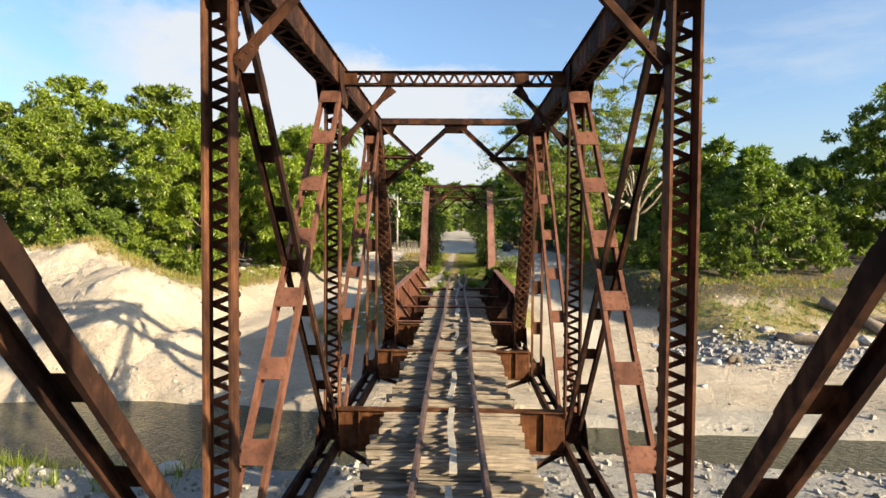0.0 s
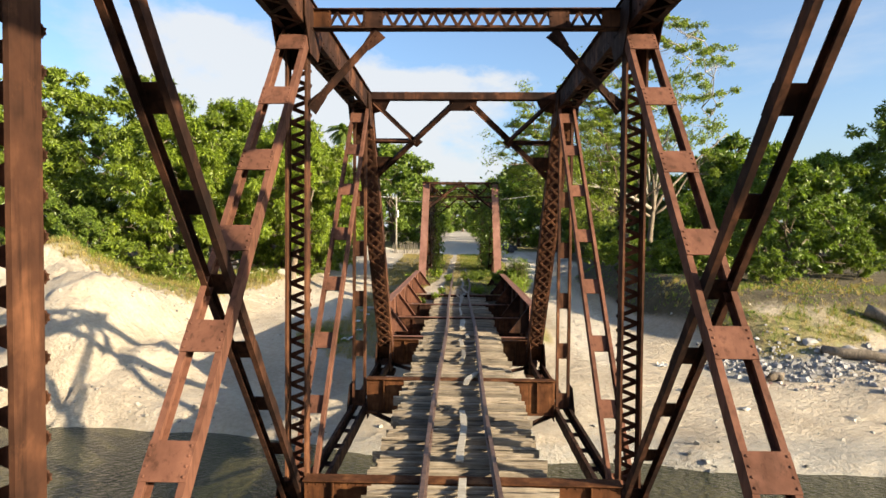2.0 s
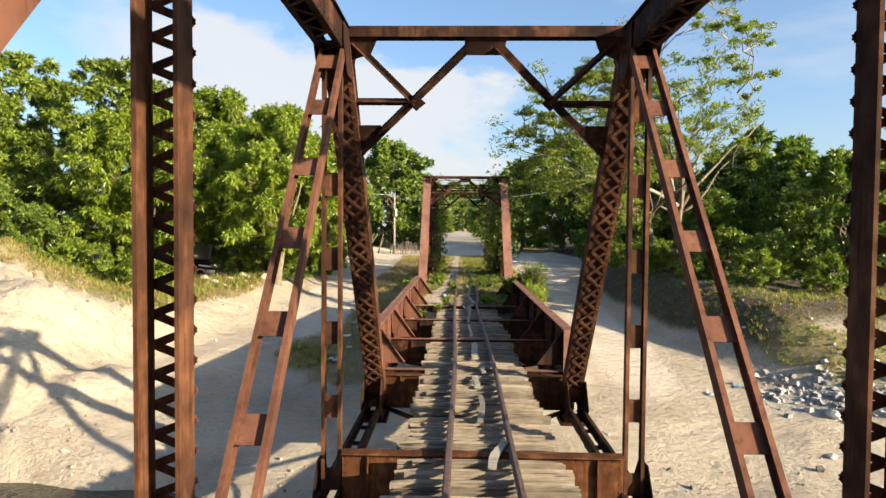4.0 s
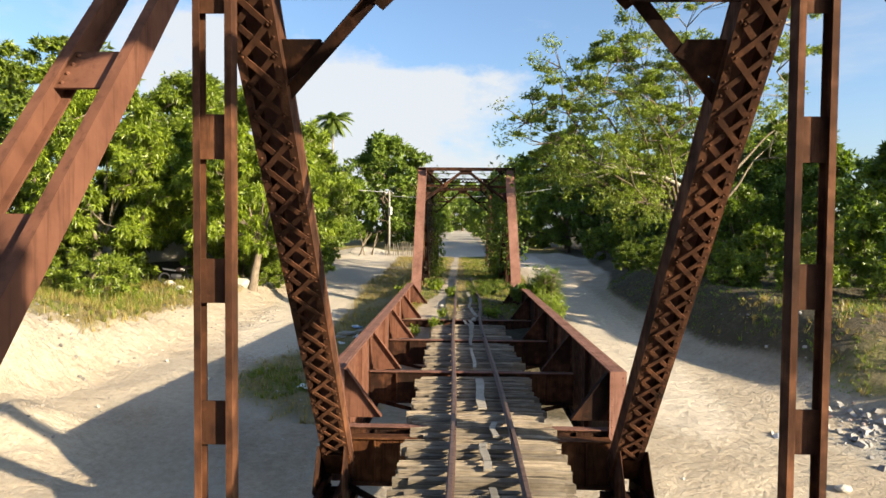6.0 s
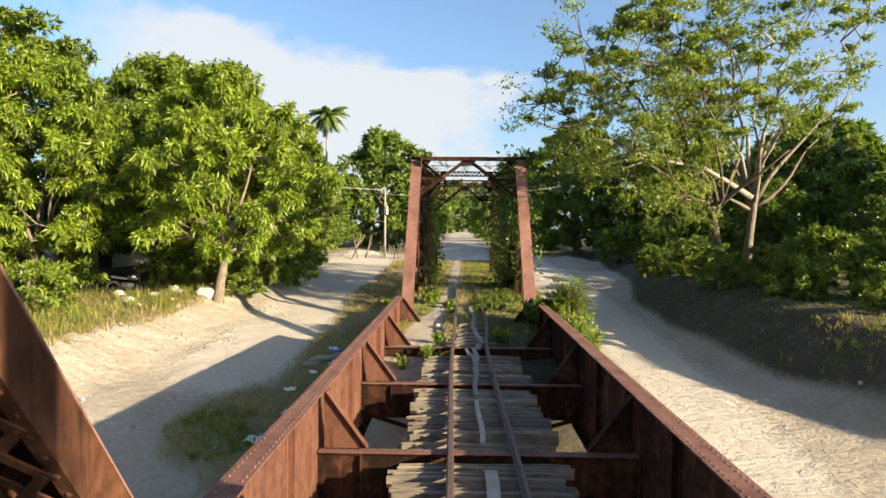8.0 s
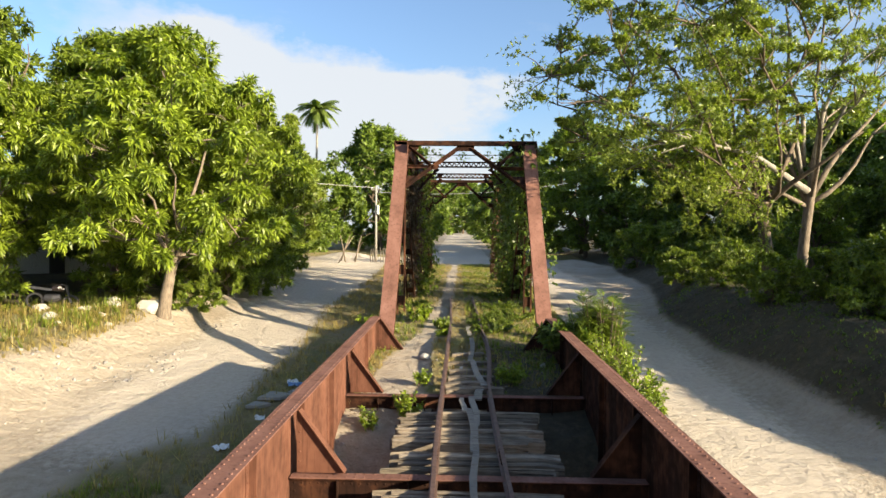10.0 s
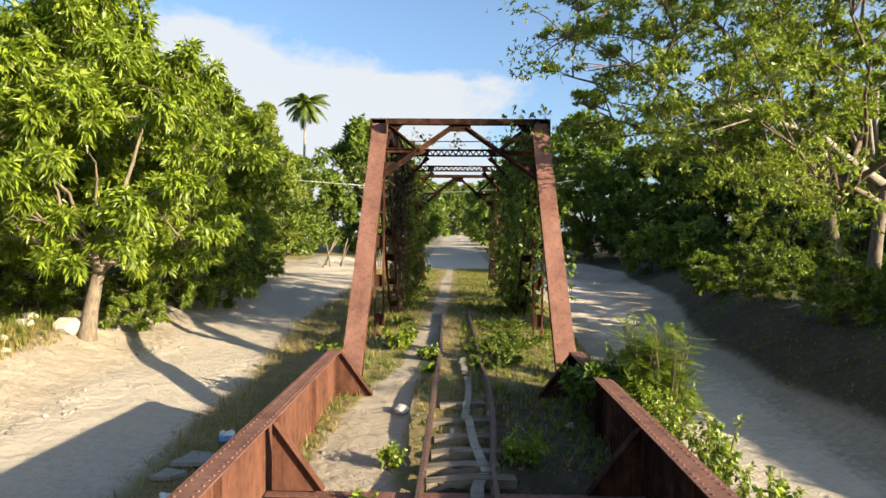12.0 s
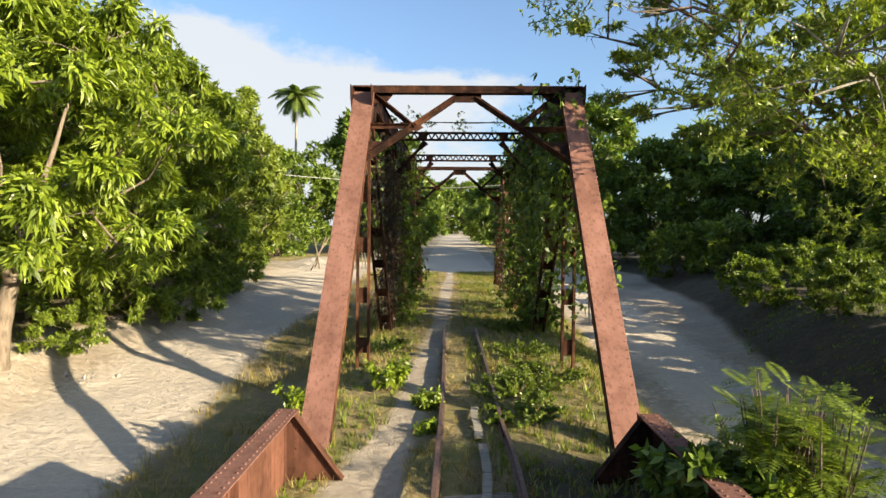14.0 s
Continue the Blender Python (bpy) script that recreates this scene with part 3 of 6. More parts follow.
    # struts overhead at the posts, with knees
    for i in range(2, panels - 1):
        y = Y[i]
        lattice_strut(root, y, zt - 0.02, TX - 0.2, singly=near and i == 2)
        for s in (-1, 1):
            knee(root, (s * (TX - 0.2), y - 0.02, zt - 1.25), (s * 1.22, y - 0.02, zt - 0.22))
    # portals in the slope of the end posts
    for i, j in ((0, 1), (panels, panels - 1)):
        foot, head = Vector((0, Y[i], zb + 0.12)), Vector((0, Y[j], zt))
        run = (head - foot).normalized()
        at = lambda px, z: Vector((px, foot.y + (head.y - foot.y) * (z - foot.z) / (head.z - foot.z), z))
        beam = Build()
        beam.box((-TX - 0.25, Y[j] - 0.11, zt + 0.19), (TX + 0.25, Y[j] + 0.11, zt + 0.225))
        for s in (-1, 1):
            beam.box((-TX + 0.2, Y[j] + s * 0.1 - 0.008, zt + 0.06), (TX - 0.2, Y[j] + s * 0.1 + 0.008, zt + 0.191))
        part("portal_beam", beam, RUST, root)
        for s in (-1, 1):
            for name, a, b, w in (("portal_brace", at(s * 0.2, zt - 0.02), at(s * (TX - 0.2), zt - 1.62), 0.12), ("portal_strut", at(s * 1.12, zt - 0.82), at(s * (TX - 0.2), zt - 0.82), 0.09), ("portal_tie", at(s * (TX - 0.3), zt + 0.02), at(s * 1.12, zt - 0.82), 0.08)):
                piece = Build()
                nrm = EAST.cross(run)
                v = (b - a).normalized()
                piece.bar(a, b, nrm, 0.012, w)
                piece.bar(a, b, nrm, 0.16, 0.012, v.cross(nrm) * w / 2)
                part(name, piece, RUST, root)
            nrm = EAST.cross(run)
            p, c, d = at(s * 1.12, zt - 0.82), at(s * (TX - 0.2), zt - 1.5), at(s * (TX - 0.15), zt + 0.1)
            for outline in ([p + EAST * -0.16, p + run * 0.14, p + EAST * 0.16, p - run * 0.14],
                            [c, c - EAST * s * 0.5 + run * 0.28, c - EAST * s * 0.42 + run * 0.42, c + run * 0.42] if s < 0 else [c, c + run * 0.42, c - EAST * s * 0.42 + run * 0.42, c - EAST * s * 0.5 + run * 0.28],
                            [d, d - run * 0.42, d - run * 0.3 - EAST * s * 0.4, d - EAST * s * 0.55]):
                gus = Build()
                gus.plate(outline, nrm, 0.014)
                part("gusset_plate", gus, RUST, root)
        gus = Build()
        gus.plate([at(-0.34, zt + 0.12), at(0.34, zt + 0.12), at(0.3, zt - 0.16), at(-0.3, zt - 0.16)], EAST.cross(run), 0.014)
        part("gusset_plate", gus, RUST, root)
    # floor
    for i in range(panels + 1):
        floor_beam(root, Y[i] + (-0.42 if 0 < i < panels else 0), lift + (0.03 if 0 < i < panels else -0.04), TX - 0.21, flange=0.12)
    for i in range(panels):
        ya, yb = sorted((Y[i], Y[i + 1]))
        for s in (-1, 1):
            st = Build()
            st.box((s * 0.55 - 0.007, ya + 0.16, lift - 0.68), (s * 0.55 + 0.007, yb - 0.16, lift - 0.17))
            st.box((s * 0.55 - 0.11, ya + 0.16, lift - 0.17), (s * 0.55 + 0.11, yb - 0.16, lift - 0.155))
            st.box((s * 0.55 - 0.11, ya + 0.16, lift - 0.695), (s * 0.55 + 0.11, yb - 0.16, lift - 0.68))
            part("stringer", st, RUST, root)
            lat = Build()
            lat.bar((-s * (TX - 0.2), ya + 0.2, lift - 0.84), (s * (TX - 0.2), yb - 0.2, lift - 0.84 - 0.02 * s), UP, 0.012, 0.1)
            lat.bar((-s * (TX - 0.2), ya + 0.2, lift - 0.80), (s * (TX - 0.2), yb - 0.2, lift - 0.80 - 0.02 * s), UP, 0.09, 0.012)
            part("lateral_brace", lat, RUST, root)
    return root


# ---- deck ----
def rail_run(name, xs, ys, zs):
    """A rail with foot, web and head that follows the points."""
    sec = ((-0.055, 0), (0.055, 0), (0.055, 0.012), (0.010, 0.024), (0.010, 0.085), (0.029, 0.093), (0.029, 0.118), (-0.029, 0.118), (-0.029, 0.093), (-0.010, 0.085), (-0.010, 0.024), (-0.055, 0.012))
    b = Build()
    k = len(sec)
    for x, y, z in zip(xs, ys, zs):
        b.v += [(x + sx, y, z + sz) for sx, sz in sec]
    for i in range(len(ys) - 1):
        b.f += [(i * k + j, i * k + (j + 1) % k, (i + 1) * k + (j + 1) % k, (i + 1) * k + j) for j in range(k)]
    b.f += [tuple(range(k)), tuple(reversed(range((len(ys) - 1) * k, len(ys) * k)))]
    return part(name, b, RAIL)


def tie_meshes(count=9):
    """Worn sleepers, each along its own x: split lengthwise into strips of uneven height with ragged ends."""
    out = []
    rng = random.Random(4)
    for q in range(count):
        half = 1.2 + 0.09 * rng.random()
        w, h, cuts = 0.074 + 0.032 * rng.random(), 0.19, 8
        edges = [-w] + sorted(rng.uniform(-0.75, 0.75) * w for _ in range(3)) + [w]
        b = Build()
        for k, (y0, y1) in enumerate(zip(edges, edges[1:])):
            x0, x1 = -half + rng.choice((rng.uniform(-0.05, 0.08), rng.uniform(0, 0.3))), half - rng.choice((rng.uniform(-0.05, 0.08), rng.uniform(0, 0.3)))
            drop = rng.choice((0.0, 0.0, 0.01, 0.03, 0.06))
            tilt = rng.uniform(-0.012, 0.012)
            m = len(b.v)
            for i in range(cuts + 1):
                x = x0 + (x1 - x0) * i / cuts
                end = 0.03 * rng.random() if i in (0, cuts) else 0.0
                top = -drop - 0.014 * rng.random() - end
                ya, yb = y0 + 0.004 + rng.uniform(-0.004, 0.006), y1 - 0.004 + rng.uniform(-0.006, 0.004)
                b.v += [(x, ya, -h), (x, yb, -h), (x, yb, top - 0.014 + tilt), (x, yb - 0.3 * (yb - ya), top + tilt), (x, ya + 0.3 * (yb - ya), top - tilt), (x, ya, top - 0.014 - tilt)]
            for i in range(cuts):
                c = m + 6 * i
                b.f += [(c + j, c + (j + 1) % 6, c + 6 + (j + 1) % 6, c + 6 + j) for j in range(1, 6)]
            b.f += [tuple(m + j for j in reversed(range(6))), tuple(m + cuts * 6 + j for j in range(6))]
        out.append(b.mesh("tie", TIE))
    return out


def plank(name, a, b, wide, thick, label, mat=None):
    """A loose board, a little warped, lying from a to b."""
    a, b = Vector(a), Vector(b)
    bd = Build()
    rng = random.Random(int(a.y * 100))
    v = (b - a)
    side = v.cross(UP).normalized()
    steps = 5
    prev = None
    pts = []
    for i in range(steps + 1):
        f = i / steps
        c = a + v * f + side * 0.03 * math.sin(f * 5 + a.y) + UP * (0.012 * math.sin(f * 4 + a.x))
        w = wide * (0.92 + 0.16 * rng.random()) / 2
        pts.append([c - side * w, c + side * w, c + side * w + UP * thick, c - side * w + UP * thick])
    for p, q in zip(pts, pts[1:]):
        n = len(bd.v)
        bd.v += [tuple(x) for x in p + q]
        bd.f += [(n + j, n + (j + 1) % 4, n + 4 + (j + 1) % 4, n + 4 + j) for j in range(4)]
    bd.f += [(3, 2, 1, 0), tuple(len(bd.v) - 4 + j for j in range(4))]
    return tagged(part(name, bd, mat or PLANK), label, "plank", "loose boards on the track")


# ---- plate girder span ----
GY0, GY1, GZ = 21.57, 37.85, 1.01
GBEAMS = (21.72, 25.3, 29.3, 33.3, 37.7)


def girder_span():
    root = thing("girder_span", "rusted half-through steel plate girder railway span with knee gussets", "girder bridge", "steel spans of the line")
    for s in (-1, 1):
        x = 2.42 * s
        web = Build()
        web.box((x - 0.007, GY0, -0.95), (x + 0.007, GY1, GZ - 0.014))
        # sunlight put into the west girder's rust, shade into the east one's
        shade_tone = RUST_SUNLIT if s < 0 else RUST
        web_ob = part("web", web, shade_tone, root)
        for zz, nm in ((GZ, "top_flange"), (-0.95, "bottom_flange")):
            fl = Build()
            fl.box((x - 0.14, GY0, zz - 0.016), (x + 0.14, GY1, zz))
            up = 1 if nm == "top_flange" else -1
            for q in (-1, 1):
                fl.box((x + q * 0.008 if q > 0 else x - 0.026, GY0, zz - 0.13 if up > 0 else zz), (x + 0.026 if q > 0 else x - 0.008, GY1, zz - 0.016 if up > 0 else zz + 0.12))
                fl.box((x + (0.026 if q > 0 else -0.125), GY0, zz - 0.03 if up > 0 else zz), (x + (0.125 if q > 0 else -0.026), GY1, zz - 0.0161 if up > 0 else zz + 0.014))
                if up > 0:
                    fl.rivets((x + q * 0.085, GY0, zz), (x + q * 0.085, GY1, zz), 0.115, UP, 0.017)
                    fl.rivets((x + q * 0.026, GY0, zz - 0.08), (x + q * 0.026, GY1, zz - 0.08), 0.13, EAST * q, 0.017)
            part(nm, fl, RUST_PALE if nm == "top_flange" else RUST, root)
        n = 8
        for i in range(n + 1):
            y = GY0 + 0.15 + (GY1 - GY0 - 0.3) * i / n
            for q in (-1, 1):
                st = Build()
                st.box((x + (0.008 if q > 0 else -0.105), y - 0.008, -0.93), (x + (0.105 if q > 0 else -0.008), y + 0.008, GZ - 0.03))
                st.box((x + (0.008 if q > 0 else -0.02), y - 0.075, -0.9), (x + (0.02 if q > 0 else -0.008), y - 0.008, GZ - 0.135))
                st.rivets((x + q * 0.02, y - 0.045, -0.85), (x + q * 0.02, y - 0.045, GZ - 0.17), 0.12, EAST * q, 0.015)
                part("stiffener", st, shade_tone, root)
        for i in range(5):
            y = GBEAMS[i]
            g = Build()
            inw = -s
            x0 = x + inw * 0.11
            g.plate([(x0, y - 0.006, 0.11), (x0 + inw * 0.64, y - 0.006, 0.11), (x0 + inw * 0.64, y - 0.006, 0.17), (x0 + inw * 0.05, y - 0.006, GZ - 0.06), (x0, y - 0.006, GZ - 0.06)], NORTH, 0.012)
            a, b = Vector((x0 + inw * 0.66, y, 0.13)), Vector((x0 + inw * 0.04, y, GZ - 0.04))
            g.bar(a, b, NORTH, 0.14, 0.012)
            g.rivets(a - NORTH * 0.02, b - NORTH * 0.02, 0.13, -NORTH, 0.014)
            g.rivets((x0 + inw * 0.04, y - 0.006, 0.2), (x0 + inw * 0.04, y - 0.006, GZ - 0.15), 0.12, -NORTH, 0.014)
            part("knee_gusset", g, shade_tone, root)
        for y, q in ((GY0, -1), (GY1, 1)):
            e = Build()
            e.box((x - 0.14, y + (-0.012 if q < 0 else 0.001), -0.95), (x + 0.14, y + (0.0 if q < 0 else 0.013), GZ + 0.001))
            for d in (-0.09, 0.09):
                e.rivets((x + d, y + q * 0.012, -0.85), (x + d, y + q * 0.012, GZ - 0.05), 0.12, NORTH * q, 0.015)
            part("end_plate", e, RUST_PALE, root)
    for i in range(5):
        z = 0.062 if i else -0.04
        floor_beam(root, GBEAMS[i], z, 2.40, 0.72, RUST, 0.085)
        cap = Build()
        cap.box((-2.39, GBEAMS[i] - 0.09, z + 0.001), (2.39, GBEAMS[i] + 0.09, z + 0.011))
        for d in (-0.055, 0.055):
            cap.rivets((-2.3, GBEAMS[i] + d, z + 0.011), (2.3, GBEAMS[i] + d, z + 0.011), 0.12, UP, 0.013)
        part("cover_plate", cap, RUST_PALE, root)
    for i in range(4):
        ya, GSTEP = GBEAMS[i], GBEAMS[i + 1] - GBEAMS[i]
        for s in (-1, 1):
            st = Build()
            st.box((s * 0.55 - 0.007, ya + 0.16, -0.6), (s * 0.55 + 0.007, ya + GSTEP - 0.16, -0.17))
            st.box((s * 0.55 - 0.11, ya + 0.16, -0.17), (s * 0.55 + 0.11, ya + GSTEP - 0.16, -0.155))
            part("stringer", st, RUST, root)
            lat = Build()
            lat.bar((-s * 2.2, ya + 0.2, -0.6), (s * 2.2, ya + GSTEP - 0.2, -0.6 - 0.02 * s), UP, 0.09, 0.012)
            part("lateral_brace", lat, RUST, root)
    return root


def track():
    rng = random.Random(11)
    # sleepers: one thing, each piece on its own
    deck = thing("sleeper_deck", "row of split grey weathered timber sleepers across the steel spans", "railway sleepers")
    kinds = tie_meshes()
    beams = [T1 - 4.8 - PANEL * i - 0.42 for i in range(4)] + list(GBEAMS[1:])
    y = -4.0
    while y < 33.0:
        y += 0.292 + rng.uniform(-0.05, 0.045)
        if any(abs(y - q) < (0.165 if q > T1 else 0.19) for q in beams) or (y > 30.5 and rng.random() < 0.16):
            continue
        z = 0.055 + rng.uniform(-0.035, 0.012)
        turn = rng.gauss(0, 0.8 if y < 30.5 else 2.4)
        shared("tie", rng.choice(kinds), pose(rng.uniform(-0.09, 0.09), y, z, 0, 0, turn + (180 if rng.random() < 0.5 else 0)), deck)
    for s in (-1, 1):
        ys = [-6 + 0.5 * i for i in range(110)]
        bend = lambda y: 0.0 + 0.04 * math.sin(y * 0.35) + (0.10 * math.sin((y - 34) * 0.6) if 34 < y < 39.2 and s > 0 else 0)
        zs = [0.055 + max(0.0, min(0.27, (y - 34) * 0.07)) for y in ys]
        rail_line = thing("rail", "worn rusty steel running rail spiked to timber sleepers", "rail", "running rails")
        xs = [0.486 * s + bend(y) for y in ys]
        step = 18
        for q in range(0, len(ys) - 1, step):
            rail_run("rail_length", xs[q:q + step + 1], ys[q:q + step + 1], zs[q:q + step + 1]).parent = rail_line
            if q:
                joint = Build()
                for d in (-1, 1):
                    joint.box((xs[q] + d * 0.022 - 0.008, ys[q] - 0.26, zs[q] + 0.03), (xs[q] + d * 0.022 + 0.008, ys[q] + 0.26, zs[q] + 0.085))
                    joint.rivets((xs[q] + d * 0.03, ys[q] - 0.2, zs[q] + 0.058), (xs[q] + d * 0.03, ys[q] + 0.2, zs[q] + 0.058), 0.13, EAST * d, 0.014)
                part("fishplate", joint, RUST, rail_line)


T1, T3 = 21.2, 38.05
truss_span("truss_span", "rust-brown riveted steel through truss with laced posts and open deck", T1, -1, 0.0, 4.8, near=True)
truss_span("truss_span", "rust-brown riveted steel through truss overgrown by creepers", T3, 1, 0.14, PANEL).matrix_world = pose(0.02, 0, 0)
girder_span().matrix_world = pose(-0.06, 0, 0)
track()


# ---- ground and river ----
def smooth(a, b, v):
    t = np.clip((v - a) / (b - a), 0, 1)
    return t * t * (3 - 2 * t)


def wavy(x, y, s, seed=0.0):
    """Soft uneven values about 0, made of a few crossing waves."""
    x, y = x / s + seed, y / s - seed * 1.7
    return (np.sin(x * 1.0 + 1.3 * np.sin(y * 0.7)) + np.sin(y * 1.1 + 1.7 * np.sin(x * 0.6 + 2)) + 0.6 * np.sin(x * 2.1 - y * 1.6 + 1) + 0.4 * np.sin(x * 3.3 + y * 4.1)) / 3.0


SHIFT = 1.1     # the banks lie this much further along the line


def ground_z(x, y):
    x, y = np.asarray(x, float), np.asarray(y, float) - SHIFT
    z = np.interp(y, [-60, 4, 12, 17, 21.5, 25, 30, 34, 38.5, 44, 50, 60, 74, 100, 150, 240, 400], [-2.4, -2.8, -3.2, -3.5, -3.35, -2.75, -2.1, -1.7, -1.32, -0.82, -0.4, 0.05, 0.4, 0.85, 1.7, 2.9, 4.0])
    # the stream, wide in the west and a narrow run in the east
    mid = np.interp(x, [-40, -8, 2, 10, 40], [17.9, 18.0, 17.5, 17.3, 18.5]) + 0.4 * np.sin(x * 0.35)
    wide = np.interp(x, [-40, -8, 0, 6, 40], [4.0, 3.2, 1.5, 1.2, 1.6])
    # embankment that carries the line
    top = np.interp(y, [25, 28.6, 30.2, 31.3, 32.6, 36.5, 38, 60, 74, 100, 150, 240, 400], [-3.2, -2.3, -1.2, -0.5, -0.16, -0.02, 0.16, 0.2, 0.26, 0.85, 1.7, 2.9, 4.0])
    z = z + smooth(4.6, 2.6, np.abs(x)) * np.maximum(top - z, 0)
    # bank on the west with sand heaps
    edge = np.interp(y, [20, 26, 32, 38, 46, 56, 64, 80], [-17, -15.0, -13.3, -12.4, -11.8, -11.2, -13.5, -16.0])
    high = np.interp(y, [20, 25, 30, 36, 45, 80], [-3.2, -1.2, -0.5, -0.25, 0.1, 0.8])
    z = z + smooth(edge + 1.8, edge - 1.6, x) * np.maximum(high - z, 0)
    for cx, cy, r, h in ((-21.5, 32.5, 4.6, 2.3), (-17.0, 28.0, 3.2, 1.7), (-27.5, 33.0, 5.5, 1.7), (-14.5, 24.4, 2.6, 0.9), (-31, 27, 5, 1.2), (-12.5, 25.8, 2.0, 0.6)):
        d = np.hypot(x - cx, (y - cy) * 1.15) / r
        furrow = 0.34 * (0.4 - np.abs(wavy(x, y * 0.5, 0.8, cy))) + 0.16 * (0.4 - np.abs(wavy(x, y * 0.7, 0.36, cx)))
        z = z + (h + 0.22 * wavy(x, y, 0.55, cx) + 0.2 * wavy(x, y, 1.1, cy) + furrow) * np.exp(-d * d * 1.3)
    # heap of sand beside the crossing
    z = z + 0.8 * np.exp(-(((x + 11.5) / 2.8) ** 2 + ((y - 78.5) / 2.6) ** 2))
    z = z + 0.45 * np.exp(-(((x - 10.4) / 1.5) ** 2 + ((y - 75.5) / 1.5) ** 2))
    # bank on the east
    edge = np.interp(y, [22, 28, 34, 40, 47, 55, 70], [16, 11.5, 9.3, 8.4, 8.6, 10.5, 12])
    high = np.interp(y, [20, 27, 31, 37, 46, 80], [-3.2, -1.8, 0.3, 0.9, 1.0, 1.0])
    z = z + smooth(edge - 0.6, edge + 3.0, x) * np.maximum(high - z, 0)
    rough = np.exp(-((np.abs(x) - 7) / 3.0) ** 2) * (y > 25)
    calm = 1 - 0.8 * smooth(3.2, 2.4, np.abs(x)) * (y > 33)
    z = z + calm * (0.16 - 0.12 * rough) * wavy(x, y, 2.3) + 0.07 * calm * (1 - 0.6 * rough) * wavy(x, y, 0.8, 3.0)
    run = smooth(wide + 1.0, wide - 0.9, np.abs(y - mid + 0.25 * wavy(x, y, 1.3, 9.0)))
    return (z + 0.12) * (1 - run) + run * -4.1


WATER_Z = -3.6


def covers(x, y, z):
    """How much soil with plants, gravel, dusty wheel track, and fallen leaves with painted shade."""
    y = y - SHIFT
    n = wavy(x, y, 3.1, 5.0) * 0.35
    edge_w = np.interp(y, [20, 26, 32, 38, 46, 56, 64, 80], [-17, -15.0, -13.3, -12.4, -11.8, -11.2, -13.5, -16.0])
    edge_e = np.interp(y, [22, 28, 34, 40, 47, 55, 70], [16, 11.5, 9.3, 8.4, 8.6, 10.5, 12])
    foot_e = 0.3 * smooth(34, 31, y)
    soil = np.zeros_like(x)
    soil = np.maximum(soil, smooth(edge_e - 0.2 + foot_e, edge_e + 1.4 + foot_e * 1.6, x) * smooth(25.5, 28.5, y) * (0.95 - 0.45 * smooth(34, 31, y) * smooth(-0.1, 0.5, wavy(x, y, 0.9, 8.0))))
    soil = np.maximum(soil, smooth(edge_w + 0.2, edge_w - 1.6, x) * smooth(30.3, 32.6, y) * 0.85)
    soil = np.maximum(soil, smooth(-16, -20, x) * smooth(34.5, 36.5, y))
    line = smooth(4.6, 3.2, np.abs(x)) * smooth(31.5, 33, y) * smooth(75, 72, y) * 0.95
    foot = np.exp(-((x - np.interp(y, [34, 39.4, 50, 70], [-1.5, -0.98, -0.68, -0.5])) / 0.27) ** 2) * (y > 34)
    sandy = np.exp(-(((x + 1.5) / 0.7) ** 2 + ((y - 34.0) / 3.2) ** 2) ** 2)
    soil = np.maximum(soil, line - foot * 1.1 - sandy * 1.05)
    strip = smooth(-6.9, -5.7, x) * smooth(-2.2, -3, x) * smooth(26, 28.5, y) * smooth(75, 70, y) * 0.75
    strip2 = smooth(4.9, 4.1, x) * smooth(2.4, 3, x) * smooth(28, 31, y) * smooth(70, 66, y) * 0.8
    soil = np.maximum(soil, np.maximum(strip, strip2))
    soil = np.maximum(soil, smooth(80, 84, y) * smooth(4.0, 6.0, np.abs(x)))
    soil = soil * (1 - np.exp(-(((x - 33) / 6.0) ** 2 + ((y - 47.5) / 4.0) ** 2) ** 2))
    soil = np.maximum(soil, 0.95 * np.exp(-(((x + 6.2) / 2.0) ** 2 + ((y - 31.2) / 3.0) ** 2) ** 2))
    gravel = np.maximum(smooth(-2.95, -3.3, z) * smooth(22.5, 20, y) * 0.6, smooth(16.5, 14, y))
    heap = np.exp(-(((x - 14) / 4) ** 2 + ((y - 26.6) / 1.3) ** 2)) * 1.2
    gravel = np.maximum(gravel, heap)
    dust = np.exp(-((x - np.interp(y, [30, 56, 80], [-8.2, -8.2, -11])) / np.interp(y, [30, 56, 80], [2.4, 2.4, 4.5])) ** 2) * smooth(30, 36, y) + np.exp(-((x - 6.7) / 1.6) ** 2) * smooth(24, 30, y) + smooth(70, 73, y) * smooth(3.5, 2.5, np.abs(x))
    # leaf litter on the banks, darkened to hold the east bank's tree shade
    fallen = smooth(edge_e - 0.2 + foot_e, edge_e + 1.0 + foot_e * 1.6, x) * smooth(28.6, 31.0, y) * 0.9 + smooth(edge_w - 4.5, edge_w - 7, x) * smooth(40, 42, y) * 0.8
    # shade inside the east girder, painted with the dark litter colour
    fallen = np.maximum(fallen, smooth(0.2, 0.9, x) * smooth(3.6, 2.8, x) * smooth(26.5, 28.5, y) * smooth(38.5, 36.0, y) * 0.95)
    return np.clip(soil + n * (soil > 0.05), 0, 1), np.clip(gravel, 0, 1), np.clip(dust, 0, 1), np.clip(fallen + n * 0.6 * (fallen > 0.05), 0, 1)


